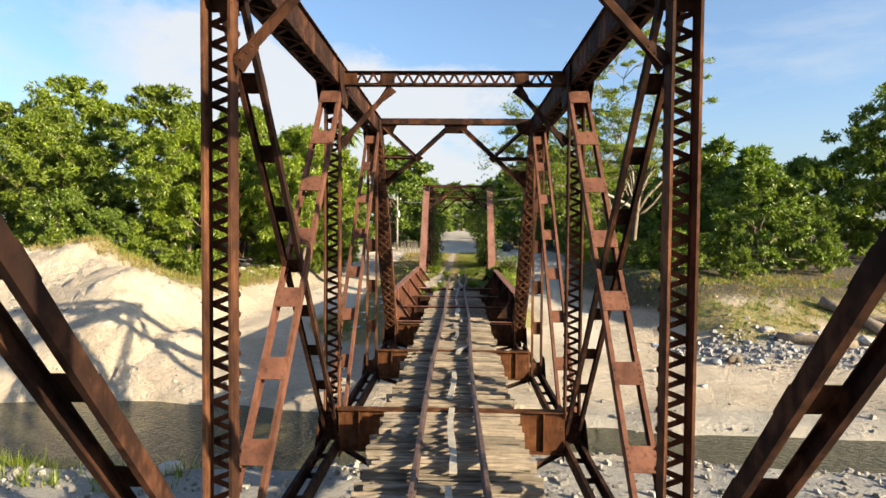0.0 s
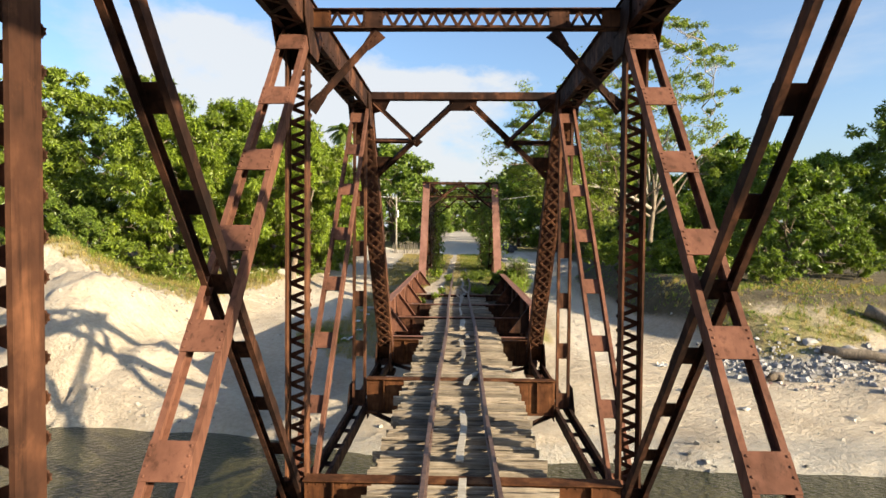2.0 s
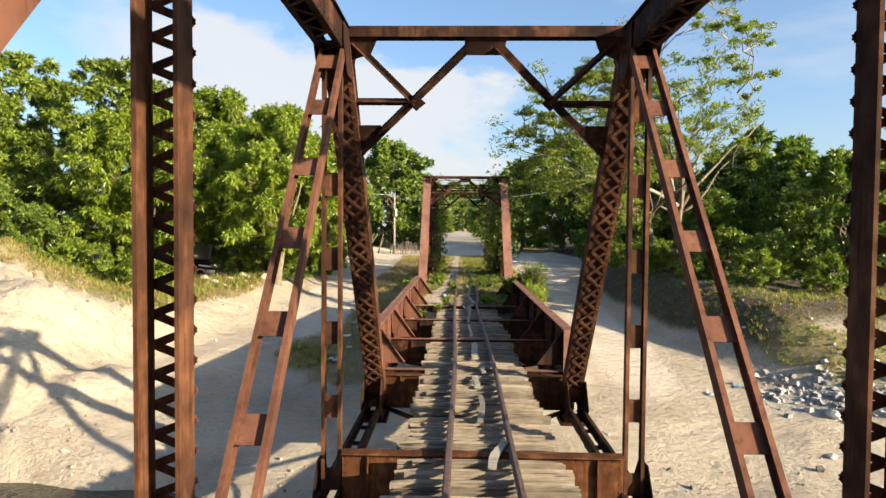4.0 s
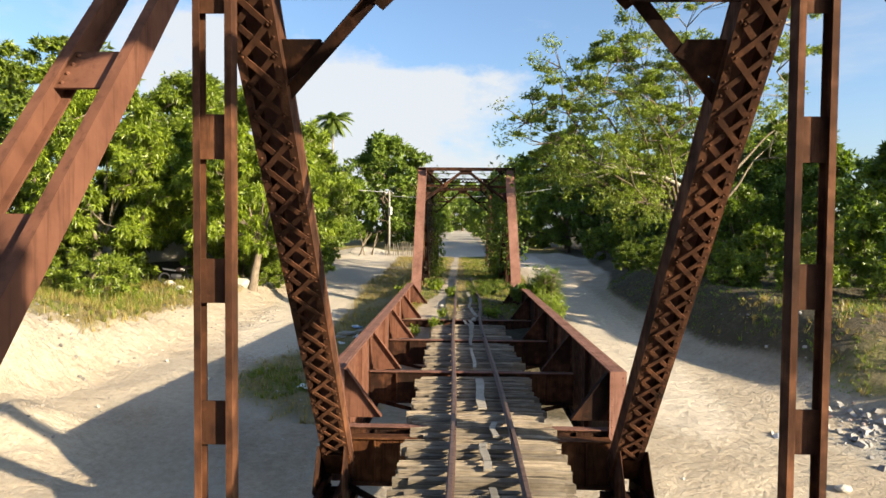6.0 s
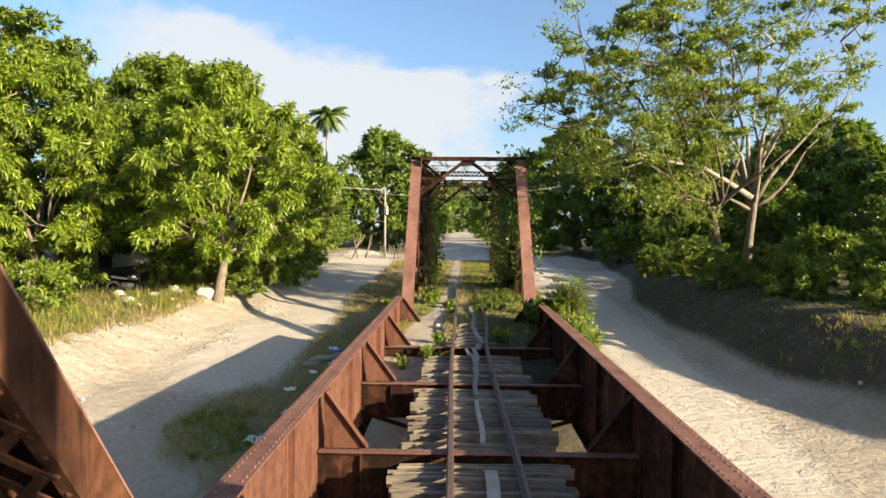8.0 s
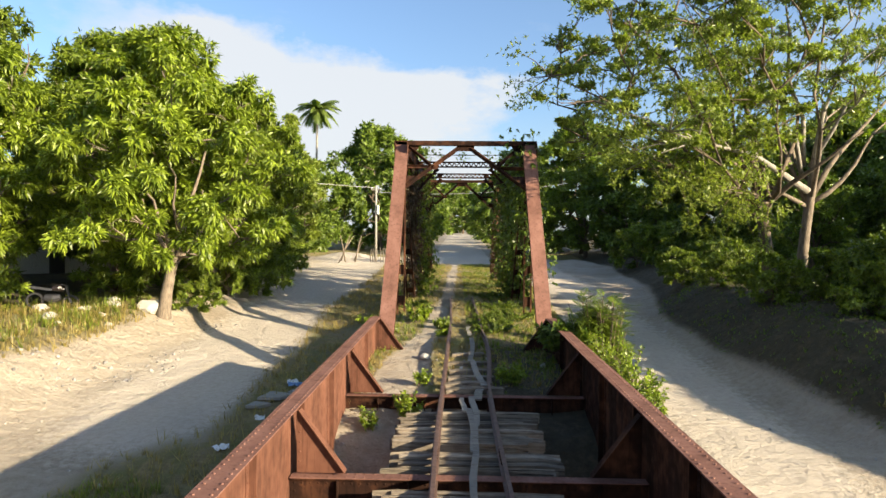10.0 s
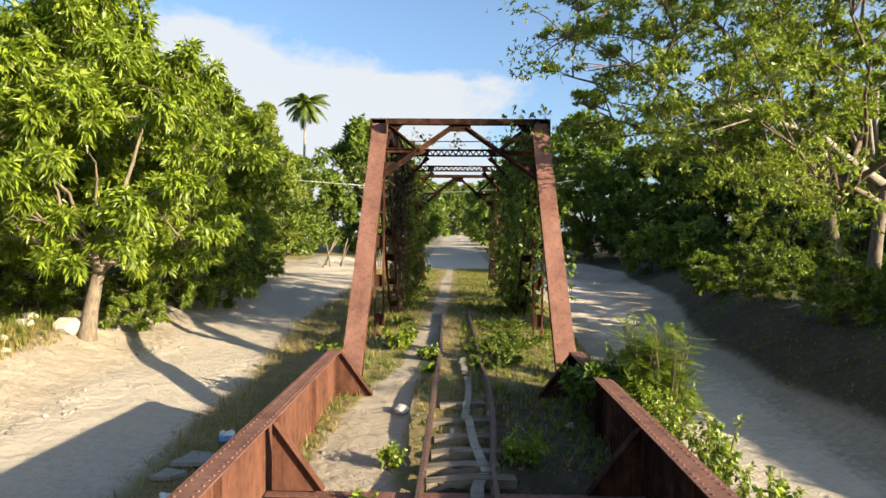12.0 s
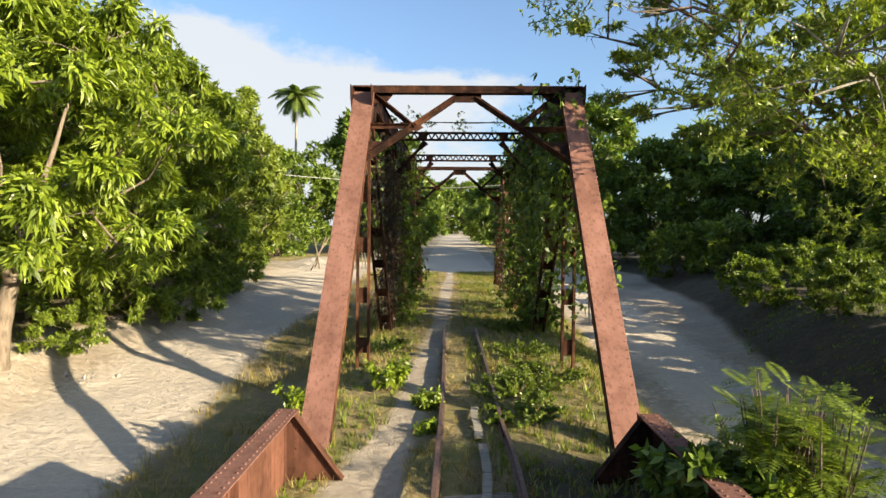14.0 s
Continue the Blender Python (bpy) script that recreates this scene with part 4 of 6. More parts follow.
def build_ground():
    xs = np.concatenate([[-900, -500, -250, -140], np.arange(-90, -40, 2.5), np.arange(-40, -26, 0.6), np.arange(-26, 21, 0.3), np.arange(21, 30, 0.6), np.arange(30, 90, 2.5), [140, 250, 500, 900]])
    ys = np.concatenate([[-600, -250, -120, -60, -30, -12], np.arange(-4, 14, 0.6), np.arange(14, 50, 0.27), np.arange(50, 76, 0.6), np.arange(76, 130, 2), [140, 160, 200, 260, 400, 700, 1500]])
    X, Y = np.meshgrid(xs, ys)
    Z = ground_z(X, Y)
    # clods and runnels on the sand heaps, loose grains elsewhere
    crumb = np.random.default_rng(3).normal(0, 1, Z.shape)
    heaps = smooth(-11, -14, X) * smooth(21, 23, Y) * smooth(38, 35, Y)
    Z = Z + crumb * (0.008 + 0.085 * heaps * (wavy(X, Y, 0.9, 6.0) > -0.25))
    nx, ny = len(xs), len(ys)
    idx = np.arange(nx * ny).reshape(ny, nx)
    faces = np.stack([idx[:-1, :-1], idx[:-1, 1:], idx[1:, 1:], idx[1:, :-1]], axis=-1).reshape(-1, 4)
    me = bpy.data.meshes.new("ground")
    me.from_pydata(np.stack([X, Y, Z], axis=-1).reshape(-1, 3).tolist(), [], faces.tolist())
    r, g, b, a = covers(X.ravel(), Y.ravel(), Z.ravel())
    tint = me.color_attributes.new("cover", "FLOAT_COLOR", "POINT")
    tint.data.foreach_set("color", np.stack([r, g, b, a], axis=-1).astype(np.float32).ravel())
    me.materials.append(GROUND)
    me.shade_smooth()
    tagged(new("ground", me), "pale sandy river bed, banks and unpaved roads", "ground", kind="structure")
    w = Build()
    n = 24
    w.v = [(-60 + 120 * i / n, y, WATER_Z) for i in range(n + 1) for y in (8.0, 28.0)]
    w.f = [(2 * i, 2 * i + 2, 2 * i + 3, 2 * i + 1) for i in range(n)]
    tagged(part("water", w, WATER), "shallow greenish brown river water with ripples", "river", kind="structure")


build_ground()


def on_ground(x, y):
    return float(ground_z(x, y))


# ---- plants ----
def twist(rng, v, amount):
    return (v + Vector((rng.gauss(0, amount), rng.gauss(0, amount), rng.gauss(0, amount)))).normalized()


def limb(build, rng, start, way, length, r0, r1, sag=0.0, wander=0.18, steps=5, sides=6):
    pts, radii = [Vector(start)], [r0]
    d = Vector(way).normalized()
    for i in range(steps):
        d = (twist(rng, d, wander) + Vector((0, 0, sag))).normalized()
        pts.append(pts[-1] + d * length / steps)
        radii.append(r0 + (r1 - r0) * (i + 1) / steps)
    build.tube(pts, radii, sides)
    return pts, d


def tree_kind(name, label, seed, height, spread, trunk_h, trunk_r, lobes, per_lobe, per, leaf, leaf_w, leaf_mat, bark, droop=0.6, lean=(0, 0), flat=0.75, low=0.28, bare=0.0, clump=0.9, group="", category="tree", limbs=6, twigs=2, corners=4, long_limbs=(), shift=(0, 0), limb_bark=None, sprays=14, pad=0.8):
    """A tree at the origin: tapered trunk, limbs to every lobe of the crown, lobes of leaf rosettes with gaps between."""
    rng = random.Random(seed)
    nrg = np.random.default_rng(seed)
    wood, boughs = Build(), Build()
    top = Vector((lean[0], lean[1], trunk_h))
    pts = [Vector((0, 0, -0.4)), Vector((0.02, 0, 0.15)), Vector((lean[0] * 0.3, lean[1] * 0.3, trunk_h * 0.4)), Vector((lean[0] * 0.7, lean[1] * 0.7, trunk_h * 0.75)), top]
    wood.tube(pts, [trunk_r * 1.5, trunk_r * 1.15, trunk_r * 0.95, trunk_r * 0.85, trunk_r * 0.75], 9)
    # main limbs rise from the trunk and bend outwards
    nodes = [pts[3], pts[4]]
    for i in range(limbs):
        a = i * 2.399963 + rng.uniform(-0.5, 0.5)
        p = pts[2].lerp(top, rng.uniform(0.35, 1.0))
        up = rng.uniform(0.35, 1.5) if i else 3.0
        d = Vector((math.cos(a), math.sin(a), up)).normalized()
        reach = (height - trunk_h) * rng.uniform(0.5, 0.8) if up > 1 else spread * rng.uniform(0.65, 0.95)
        r0, steps = trunk_r * rng.uniform(0.42, 0.62), 6
        line, radii = [p], [r0]
        for q in range(steps):
            d = (twist(rng, d, 0.2) + Vector((0, 0, 0.05))).normalized()
            line.append(line[-1] + d * reach / steps)
            radii.append(r0 * (1 - 0.8 * (q + 1) / steps))
        wood.tube(line, radii, 7)
        nodes += line[2:]
    centres, outs = [], []
    # long bare limbs that reach out low, with forking twigs and loose sprays of leaves
    for start, end, r0 in long_limbs:
        start, end = Vector(start), Vector(end)
        line = [start.lerp(end, f) + Vector((rng.gauss(0, 0.15), rng.gauss(0, 0.15), 0.9 * math.sin(f * 3.0) * (1 - f) + rng.gauss(0, 0.08))) for f in (0, 0.2, 0.4, 0.6, 0.8, 1)]
        nodes += line[1:]
        boughs.tube(line, [r0, r0 * 0.85, r0 * 0.65, r0 * 0.45, r0 * 0.28, r0 * 0.12], 7)
        for q in range(sprays):
            b = line[2 + q % 4]
            tip = b + Vector((rng.gauss(-0.4, 0.8), rng.gauss(0, 0.9), rng.gauss(0.0, 0.7)))
            boughs.tube([b, b.lerp(tip, 0.5) + Vector((0, 0, 0.12)), tip], [r0 * 0.22, r0 * 0.14, 0.008], 4)
            p = nrg.normal(0, 0.3, (34, 3)) * np.array([1, 1, 0.6])
            centres.append(np.array(tip) + p)
            outs.append(p + np.array([0, 0, 0.3]))
    for i in range(lobes):
        a = i * 2.399963 + rng.uniform(-0.4, 0.4)
        f = (i + 0.5) / lobes
        z = height * (low + (1 - low) * (f ** 0.9)) * rng.uniform(0.93, 1.03)
        # widest at about half height
        h = (z / height - low) / (1 - low)
        wide = spread * (0.5 + 0.5 * math.sin(math.pi * min(1, max(0, h * 0.85 + 0.18)))) * rng.uniform(0.5, 1.0)
        if h > 0.85:
            wide *= 0.55
        c = Vector((math.cos(a) * wide + lean[0] + shift[0], math.sin(a) * wide + lean[1] + shift[1], z))
        r = spread * rng.uniform(0.24, 0.40) * clump
        begin = min(nodes, key=lambda q: (q - c).length + max(0.0, q.z - c.z) * 1.5)
        gap = (c - begin).length
        mid = begin.lerp(c, 0.5) + Vector((rng.gauss(0, 0.1), rng.gauss(0, 0.1), rng.uniform(-0.02, 0.12))) * gap
        thick = min(trunk_r * 0.22, 0.02 + 0.014 * gap)
        boughs.tube([begin, mid, c], [thick, thick * 0.65, thick * 0.3], 5)
        nodes.append(mid)
        for q in range(twigs):
            tip = c + Vector((rng.gauss(0, 1), rng.gauss(0, 1), rng.gauss(0.2, 0.6))).normalized() * r * 0.9
            boughs.tube([mid.lerp(c, 0.3 * q), c.lerp(tip, 0.4), tip], [thick * 0.34, thick * 0.22, 0.005], 4)
        if rng.random() < bare:
            continue
        # several small clumps make up the lobe
        sub = max(3, per_lobe // 30)
        for q in range(sub):
            d = nrg.normal(0, 1, 3)
            d[2] = abs(d[2]) * 0.8 + d[2] * 0.2
            d /= np.linalg.norm(d)
            cc = np.array(c) + d * r * nrg.uniform(0.35, 1.0) * np.array([1, 1, flat])
            n = per_lobe // sub
            p = nrg.normal(0, 1, (n, 3))
            p /= np.linalg.norm(p, axis=1)[:, None]
            rr = r * nrg.uniform(0.30, 0.5) * (nrg.random((n, 1)) ** 0.45)
            centres.append(cc + p * rr * np.array([1, 1, pad]))
            outs.append(p * 0.6 + d * 0.5 + np.array([0, 0, 0.25]))
    root = thing(name, label, category, group)
    part("trunk", wood, bark, root, smooth=True)
    tagged(part("branchwork", boughs, limb_bark or bark, root, smooth=True), kind="stuff")
    crown = new("crown", quads_mesh("crown", leaves(nrg, np.concatenate(centres), np.concatenate(outs), per, leaf, leaf_w, droop, corners=corners), leaf_mat, corners))
    crown.parent = root
    return root


def place(root, x, y, turn=0.0, size=1.0, sink=0.0, first=False, label=""):
    y += SHIFT
    m = pose(x, y, on_ground(x, y) - sink, 0, 0, turn) @ Matrix.Diagonal((size, size, size, 1))
    if first:
        root.matrix_world = m
        ob = root
    else:
        keep = root.scale.copy()
        root.scale = (1, 1, 1)
        ob = copy_thing(root, m)
        root.scale = keep
    if label:
        tagged(ob, label)
    return ob


def forest():
    mango = tree_kind("tree", "bright green mango-like tree with drooping leaves and leaning trunk", 21, 10.7, 4.3, 2.4, 0.24, 92, 84, 8, 0.31, 0.078, LEAF_BRIGHT, BARK_MID, droop=1.0, lean=(0.4, 0.1), shift=(-0.1, -0.4), low=0.22, clump=0.74)
    place(mango, -12.1, 43.9, 0, first=True)
    place(mango, -17.6, 49.5, 130, 0.95)
    place(mango, -12.7, 53.0, 220, 0.98, label="dense green broadleaf tree beside the sandy road")
    place(mango, -21.5, 56.5, 20, 1.3, label="tall green broadleaf tree behind the bank")
    place(mango, -20.5, 42.5, 70, 1.0, label="bright green broadleaf tree on the grassy bank")
    broad = tree_kind("tree", "tall broad green tree with a clumpy uneven crown", 33, 15.5, 6.4, 4.0, 0.34, 74, 118, 5, 0.39, 0.18, LEAF_MID, BARK, droop=0.5, low=0.1, clump=0.78, corners=3, twigs=1)
    place(broad, -25.0, 48.0, 0, 0.92, first=True)
    for x, y, t, s in ((-37.0, 55, 60, 1.06), (-33, 46, 200, 0.78), (-22, 59, 90, 0.82), (-46, 58, 30, 0.95), (-17.0, 68, 250, 0.72), (-43, 47, 120, 0.8), (-20.0, 80, 200, 0.75), (19.0, 74.0, 250, 0.6), (13.0, 82.0, 120, 0.6), (40.0, 52.0, 40, 0.98), (46.5, 50.0, 140, 0.9)):
        place(broad, x, y, t, s)
    gold = tree_kind("tree", "yellow-green broadleaf tree beside the sandy road", 35, 11.0, 4.2, 2.8, 0.22, 48, 110, 5, 0.34, 0.16, LEAF_YELLOW, BARK_MID, droop=0.5, low=0.16, clump=0.8, corners=3)
    place(gold, -14.6, 65.5, 0, 1.0, first=True)
    place(gold, -13.8, 59.5, 140, 0.92)
    dense = tree_kind("tree", "dark green broadleaf tree at the edge of the woods", 47, 11.5, 5.4, 2.4, 0.3, 54, 78, 5, 0.47, 0.25, LEAF_DARK, BARK, droop=0.4, low=0.03, clump=0.9, corners=3, twigs=1)
    place(dense, 26.5, 57.5, 0, 0.62, first=True)
    for x, y, t, s in ((21.0, 61.5, 40, 0.66), (32.5, 54, 140, 0.78), (20.5, 70.0, 200, 0.66), (16.5, 77, 90, 0.85), (26, 64, 20, 0.9), (-17.0, 73.5, 40, 0.8), (-18.0, 88, 50, 0.9), (14.0, 88, 200, 1.25), (-29, 41.0, 10, 0.5), (-24, 38.5, 110, 0.36), (-38, 40, 77, 0.55), (20.5, 55.5, 15, 0.48), (25.5, 51.5, 75, 0.5), (19.4, 36.4, 120, 0.56), (26.5, 43.5, 20, 0.42)):
        place(dense, x, y, t, s)
    place(dense, -10.6, 98.5, 160, 1.38, label="large round dark green tree beside the far road")
    thin = tree_kind("tree", "distant dark green tree, by the far road and in an unseen light-blocking ring", 71, 12.0, 5.4, 2.4, 0.3, 34, 56, 4, 0.72, 0.40, LEAF_DARK, BARK, droop=0.4, low=0.02, clump=0.95, corners=3, twigs=0, limbs=3)
    place(thin, -12.6, 112, 110, 1.1, first=True)
    # the last nine stand unseen, added to block low sky light
    for x, y, t, s in ((9.4, 96, 310, 1.0), (9.2, 110, 95, 1.05), (-8.6, 124, 260, 1.05), (8.4, 126, 45, 1.0), (-7.6, 140, 150, 1.1), (7.8, 144, 30, 1.1), (-7.4, 165, 70, 1.1), (7.9, 168, 280, 1.1), (-24, 98, 33, 1.1), (25, 92, 66, 1.0), (1.5, 235, 10, 1.35), (-2.5, 252, 80, 1.6), (5.0, 262, 180, 1.6), (-10, 240, 30, 1.5), (11, 240, 60, 1.5), (-6, 205, 10, 1.25), (7, 208, 100, 1.25), (-34, 76, 12, 1.05), (-50, 72, 80, 1.1), (36, 72, 140, 1.0), (52, 66, 210, 1.1), (62, 58, 20, 1.0), (-60, 60, 20, 1.0), (-24, 76, 200, 0.95), (22, 74, 200, 1.0), (40, 95, 77, 1.1), (-44, 95, 140, 1.1), (70, 80, 0, 1.2), (-75, 80, 0, 1.2), (30, 68, 20, 1.0), (45, 60, 20, 1.0), (-58, 22, 40, 1.4), (-64, 2, 90, 1.5), (-56, -20, 150, 1.4), (-42, -40, 10, 1.5), (-20, -50, 250, 1.4), (4, -54, 70, 1.5), (27, -48, 190, 1.4), (48, -40, 120, 1.2), (58, 30, 33, 1.1)):
        place(thin, x, y, t, s)
    grey = tree_kind("tree", "tall airy olive-green tree with bare whitish limbs", 58, 18.0, 5.6, 5.2, 0.2, 90, 96, 6, 0.15, 0.062, LEAF_OLIVE, BARK_MID, droop=0.35, pad=0.5, flat=0.5, lean=(0.3, -0.4), shift=(-0.5, -0.3), low=0.36, bare=0.06, clump=0.5, limbs=7, twigs=4, corners=3, limb_bark=BARK_PALE, sprays=20, long_limbs=(((0.0, 0, 4.0), (-7.2, -5.4, 5.4), 0.15), ((0.1, 0, 4.6), (-4.0, -2.6, 8.2), 0.1), ((0.2, 0, 5.0), (3.0, -2.2, 9.5), 0.09), ((0.2, 0, 5.0), (-2.6, -3.0, 12.0), 0.1), ((0.2, 0, 5.0), (1.6, -3.4, 13.6), 0.1)))
    place(grey, 13.65, 44.7, 0, first=True)
    leaning = tree_kind("tree", "feathery dark olive tree reaching out over the far truss", 95, 12.4, 5.2, 3.6, 0.24, 118, 130, 6, 0.13, 0.055, LEAF_OLIVE, BARK, droop=0.25, pad=0.36, flat=0.4, lean=(-0.6, -0.2), shift=(-3.7, -0.6), low=0.41, bare=0.02, clump=0.44, limbs=6, twigs=3, corners=3, sprays=30, long_limbs=(((-0.2, 0, 2.6), (-6.8, -2.6, 5.6), 0.1), ((-0.4, 0, 3.2), (-8.6, -1.6, 8.0), 0.11), ((-0.5, 0, 3.4), (-7.2, -2.2, 10.8), 0.12), ((-0.3, 0, 3.0), (-4.4, -3.6, 9.0), 0.1), ((-0.3, 0, 3.0), (-3.2, -3.6, 3.8), 0.09), ((-0.5, 0, 3.6), (-3.0, -1.5, 12.4), 0.1)))
    place(leaning, 12.0, 43.7, 0, first=True)
    bush = tree_kind("bush", "dense leafy green bush growing at the foot of the trees", 83, 2.7, 1.9, 0.5, 0.06, 22, 50, 5, 0.28, 0.12, LEAF_MID, BARK, droop=0.5, low=0.0, clump=0.95, limbs=3, twigs=1, corners=3, group="bushes on the banks", category="bush")
    place(bush, -14.0, 47.6, 0, first=True)
    for x, y, t, s in ((11.3, 51.0, 20, 0.5), (12.8, 48.6, 90, 0.6), (12.4, 54.5, 160, 0.6), (14.6, 51.8, 230, 0.7), (11.2, 46.6, 300, 0.42), (15.2, 55.5, 50, 0.7), (11.9, 41.6, 120, 0.42), (13.0, 38.6, 200, 0.5)):
        place(bush, x, y, t, s, label="low dark leafy bush on the shaded bank")
    for x, y, t, s in ((-11.4, 45.6, 50, 0.5), (-15.6, 46.6, 80, 0.8), (-11.6, 49.4, 120, 0.8), (-10.9, 51.5, 30, 0.9), (-11.8, 56.5, 300, 0.8), (-17.5, 38.6, 20, 0.75), (-21.5, 38.2, 200, 0.9), (-27, 38.2, 140, 1.0), (-31.5, 37.8, 90, 0.9), (-36, 36.5, 10, 1.0), (-20, 43.0, 60, 1.1), (-26.5, 43.0, 170, 1.2), (-32, 42, 250, 1.2), (-12.2, 60, 30, 0.9), (-15.5, 71, 100, 1.0),
                       (14.2, 35.2, 0, 0.6), (15.6, 37.4, 60, 0.8), (12.6, 38.6, 250, 0.6), (13.8, 41.6, 25, 0.7), (15.8, 42.2, 95, 0.9), (11.2, 42.0, 150, 0.6), (16.6, 70, 60, 1.1), (17.0, 34.2, 10, 0.6), (22.6, 35.6, 10, 0.7), (13.2, 65, 90, 1.1), (15.5, 63.5, 40, 1.2), (21.5, 48.0, 10, 0.9)):
        place(bush, x, y, t, s)


forest()


def palm(x, y, height):
    rng = random.Random(9)
    root = thing("palm_tree", "tall coconut palm with a thin grey trunk above the woods", "palm tree")
    wood = Build()
    y += SHIFT
    base = on_ground(x, y)
    pts = [Vector((x + 0.5 * math.sin(f * 1.5), y, base - 0.3 + f * height)) for f in (0, 0.25, 0.5, 0.75, 1.0)]
    wood.tube(pts, [0.24, 0.18, 0.16, 0.15, 0.13], 8)
    part("trunk", wood, BARK_PALE, root, smooth=True)
    head = pts[-1]
    for i in range(30):
        a = i * 2.4
        rise = 1.3 - 2.0 * (i / 30)
        way = Vector((math.cos(a), math.sin(a), rise)).normalized()
        length = rng.uniform(2.8, 4.1)
        quads = []
        p = head.copy()
        d = way.copy()
        for q in range(14):
            nxt = p + d * length / 14
            side = d.cross(UP).normalized()
            for s in (-1, 1):
                ln = 1.0 * math.sin(math.pi * (0.14 + 0.78 * q / 14))
                tip = nxt + (side * s * 0.75 + d * 0.5 - UP * 0.5).normalized() * ln
                quads += [p - d * 0.03, nxt, tip, p.lerp(tip, 0.55) - d * 0.1]
            p = nxt
            d = (d - UP * 0.10).normalized()
        ob = new("frond", quads_mesh("frond", np.array([tuple(v) for v in quads]), LEAF_PALM))
        ob.parent = root


palm(-20.4, 102.5, 19.6)


# ---- grass and weeds ----
def blades(rng, x, y, size, per, wide, bend=1.1):
    """Tufts of blades at x, y, rooted in the ground. Returns quad corners."""
    n = len(x)
    z = ground_z(x, y)
    root = np.repeat(np.stack([x, y, z - 0.03], axis=1), per, axis=0)
    s = np.repeat(size, per)
    root[:, :2] += rng.normal(0, 0.10, (n * per, 2)) * s[:, None] * 1.6
    a = rng.random(n * per) * 2 * np.pi
    out = np.stack([np.cos(a), np.sin(a), np.zeros(n * per)], axis=1)
    h = s * (0.5 + 0.8 * rng.random(n * per))
    tip = root + out * (h * bend * rng.random(n * per))[:, None]
    tip[:, 2] += h
    side = np.stack([-np.sin(a), np.cos(a), np.zeros(n * per)], axis=1) * (wide * (0.6 + 0.8 * rng.random(n * per)))[:, None]
    return np.stack([root - side * 0.5, root + side * 0.5, tip + side * 0.1, tip - side * 0.1], axis=1).reshape(-1, 3)


def grass(name, label, seed, count, keep, box, size, mat, per=7, wide=0.02):
    rng = np.random.default_rng(seed)
    x, y = rng.uniform(box[0], box[1], count), rng.uniform(box[2], box[3], count) + SHIFT
    soil, gravel, dust, fallen = covers(x, y, ground_z(x, y))
    ok = keep(x, y, soil) & (wavy(x, y, 1.1, seed) + rng.normal(0, 0.4, count) > -0.15)
    x, y = x[ok], y[ok]
    s = size * (0.5 + rng.random(len(x)))
    ob = new(name, quads_mesh(name, blades(rng, x, y, s, per, wide), mat))
    return tagged(ob, label, "grass", kind="stuff")


in_line = lambda x, y, s: (s > 0.42) & (np.abs(x - 0.1) < 4.5)
grass("grass", "dry yellow grass along the overgrown track", 5, 12000, in_line, (-4.2, 4.4, 32.5, 73), 0.12, GRASS_DRY, 7, 0.016)
grass("grass", "green grass and weeds between the rails", 6, 12000, lambda x, y, s: in_line(x, y, s) & ((x > 0.1) | (x < -1.3)), (-3.4, 4.4, 33, 73), 0.13, GRASS_GREEN, 7, 0.022)
grass("grass", "dry grass on the strip beside the girder", 7, 6500, lambda x, y, s: s > 0.35, (-9.0, -2.4, 26.5, 74), 0.2, GRASS_DRY, 6, 0.02)
grass("grass", "dry grass on the sandy bank", 8, 9500, lambda x, y, s: s > 0.3, (-40, -10.5, 30.5, 44), 0.26, GRASS_DRY, 6, 0.03)
grass("grass", "green grass below the trees on the bank", 9, 5200, lambda x, y, s: s > 0.5, (-40, -10.5, 32.5, 46), 0.3, GRASS_GREEN, 6, 0.035)
grass("grass", "dry brush on the slope of the bank", 10, 2200, lambda x, y, s: s > 0.45, (10, 36, 27.0, 35), 0.18, GRASS_DRY, 7, 0.03)
grass("grass", "green brush on the slope of the bank", 11, 1500, lambda x, y, s: s > 0.5, (9.5, 30, 27.5, 33.5), 0.2, GRASS_GREEN, 6, 0.03)
grass("grass", "low dark brush on the shaded slope", 15, 7500, lambda x, y, s: s > 0.3, (8.6, 20, 29.0, 50), 0.085, LEAF_DARK, 6, 0.03)
grass("grass", "short grass at the water's edge", 12, 700, lambda x, y, s: (y < 16.7) & (x < -7), (-22, -7, 12.5, 15.8), 0.35, GRASS_GREEN, 8, 0.03)


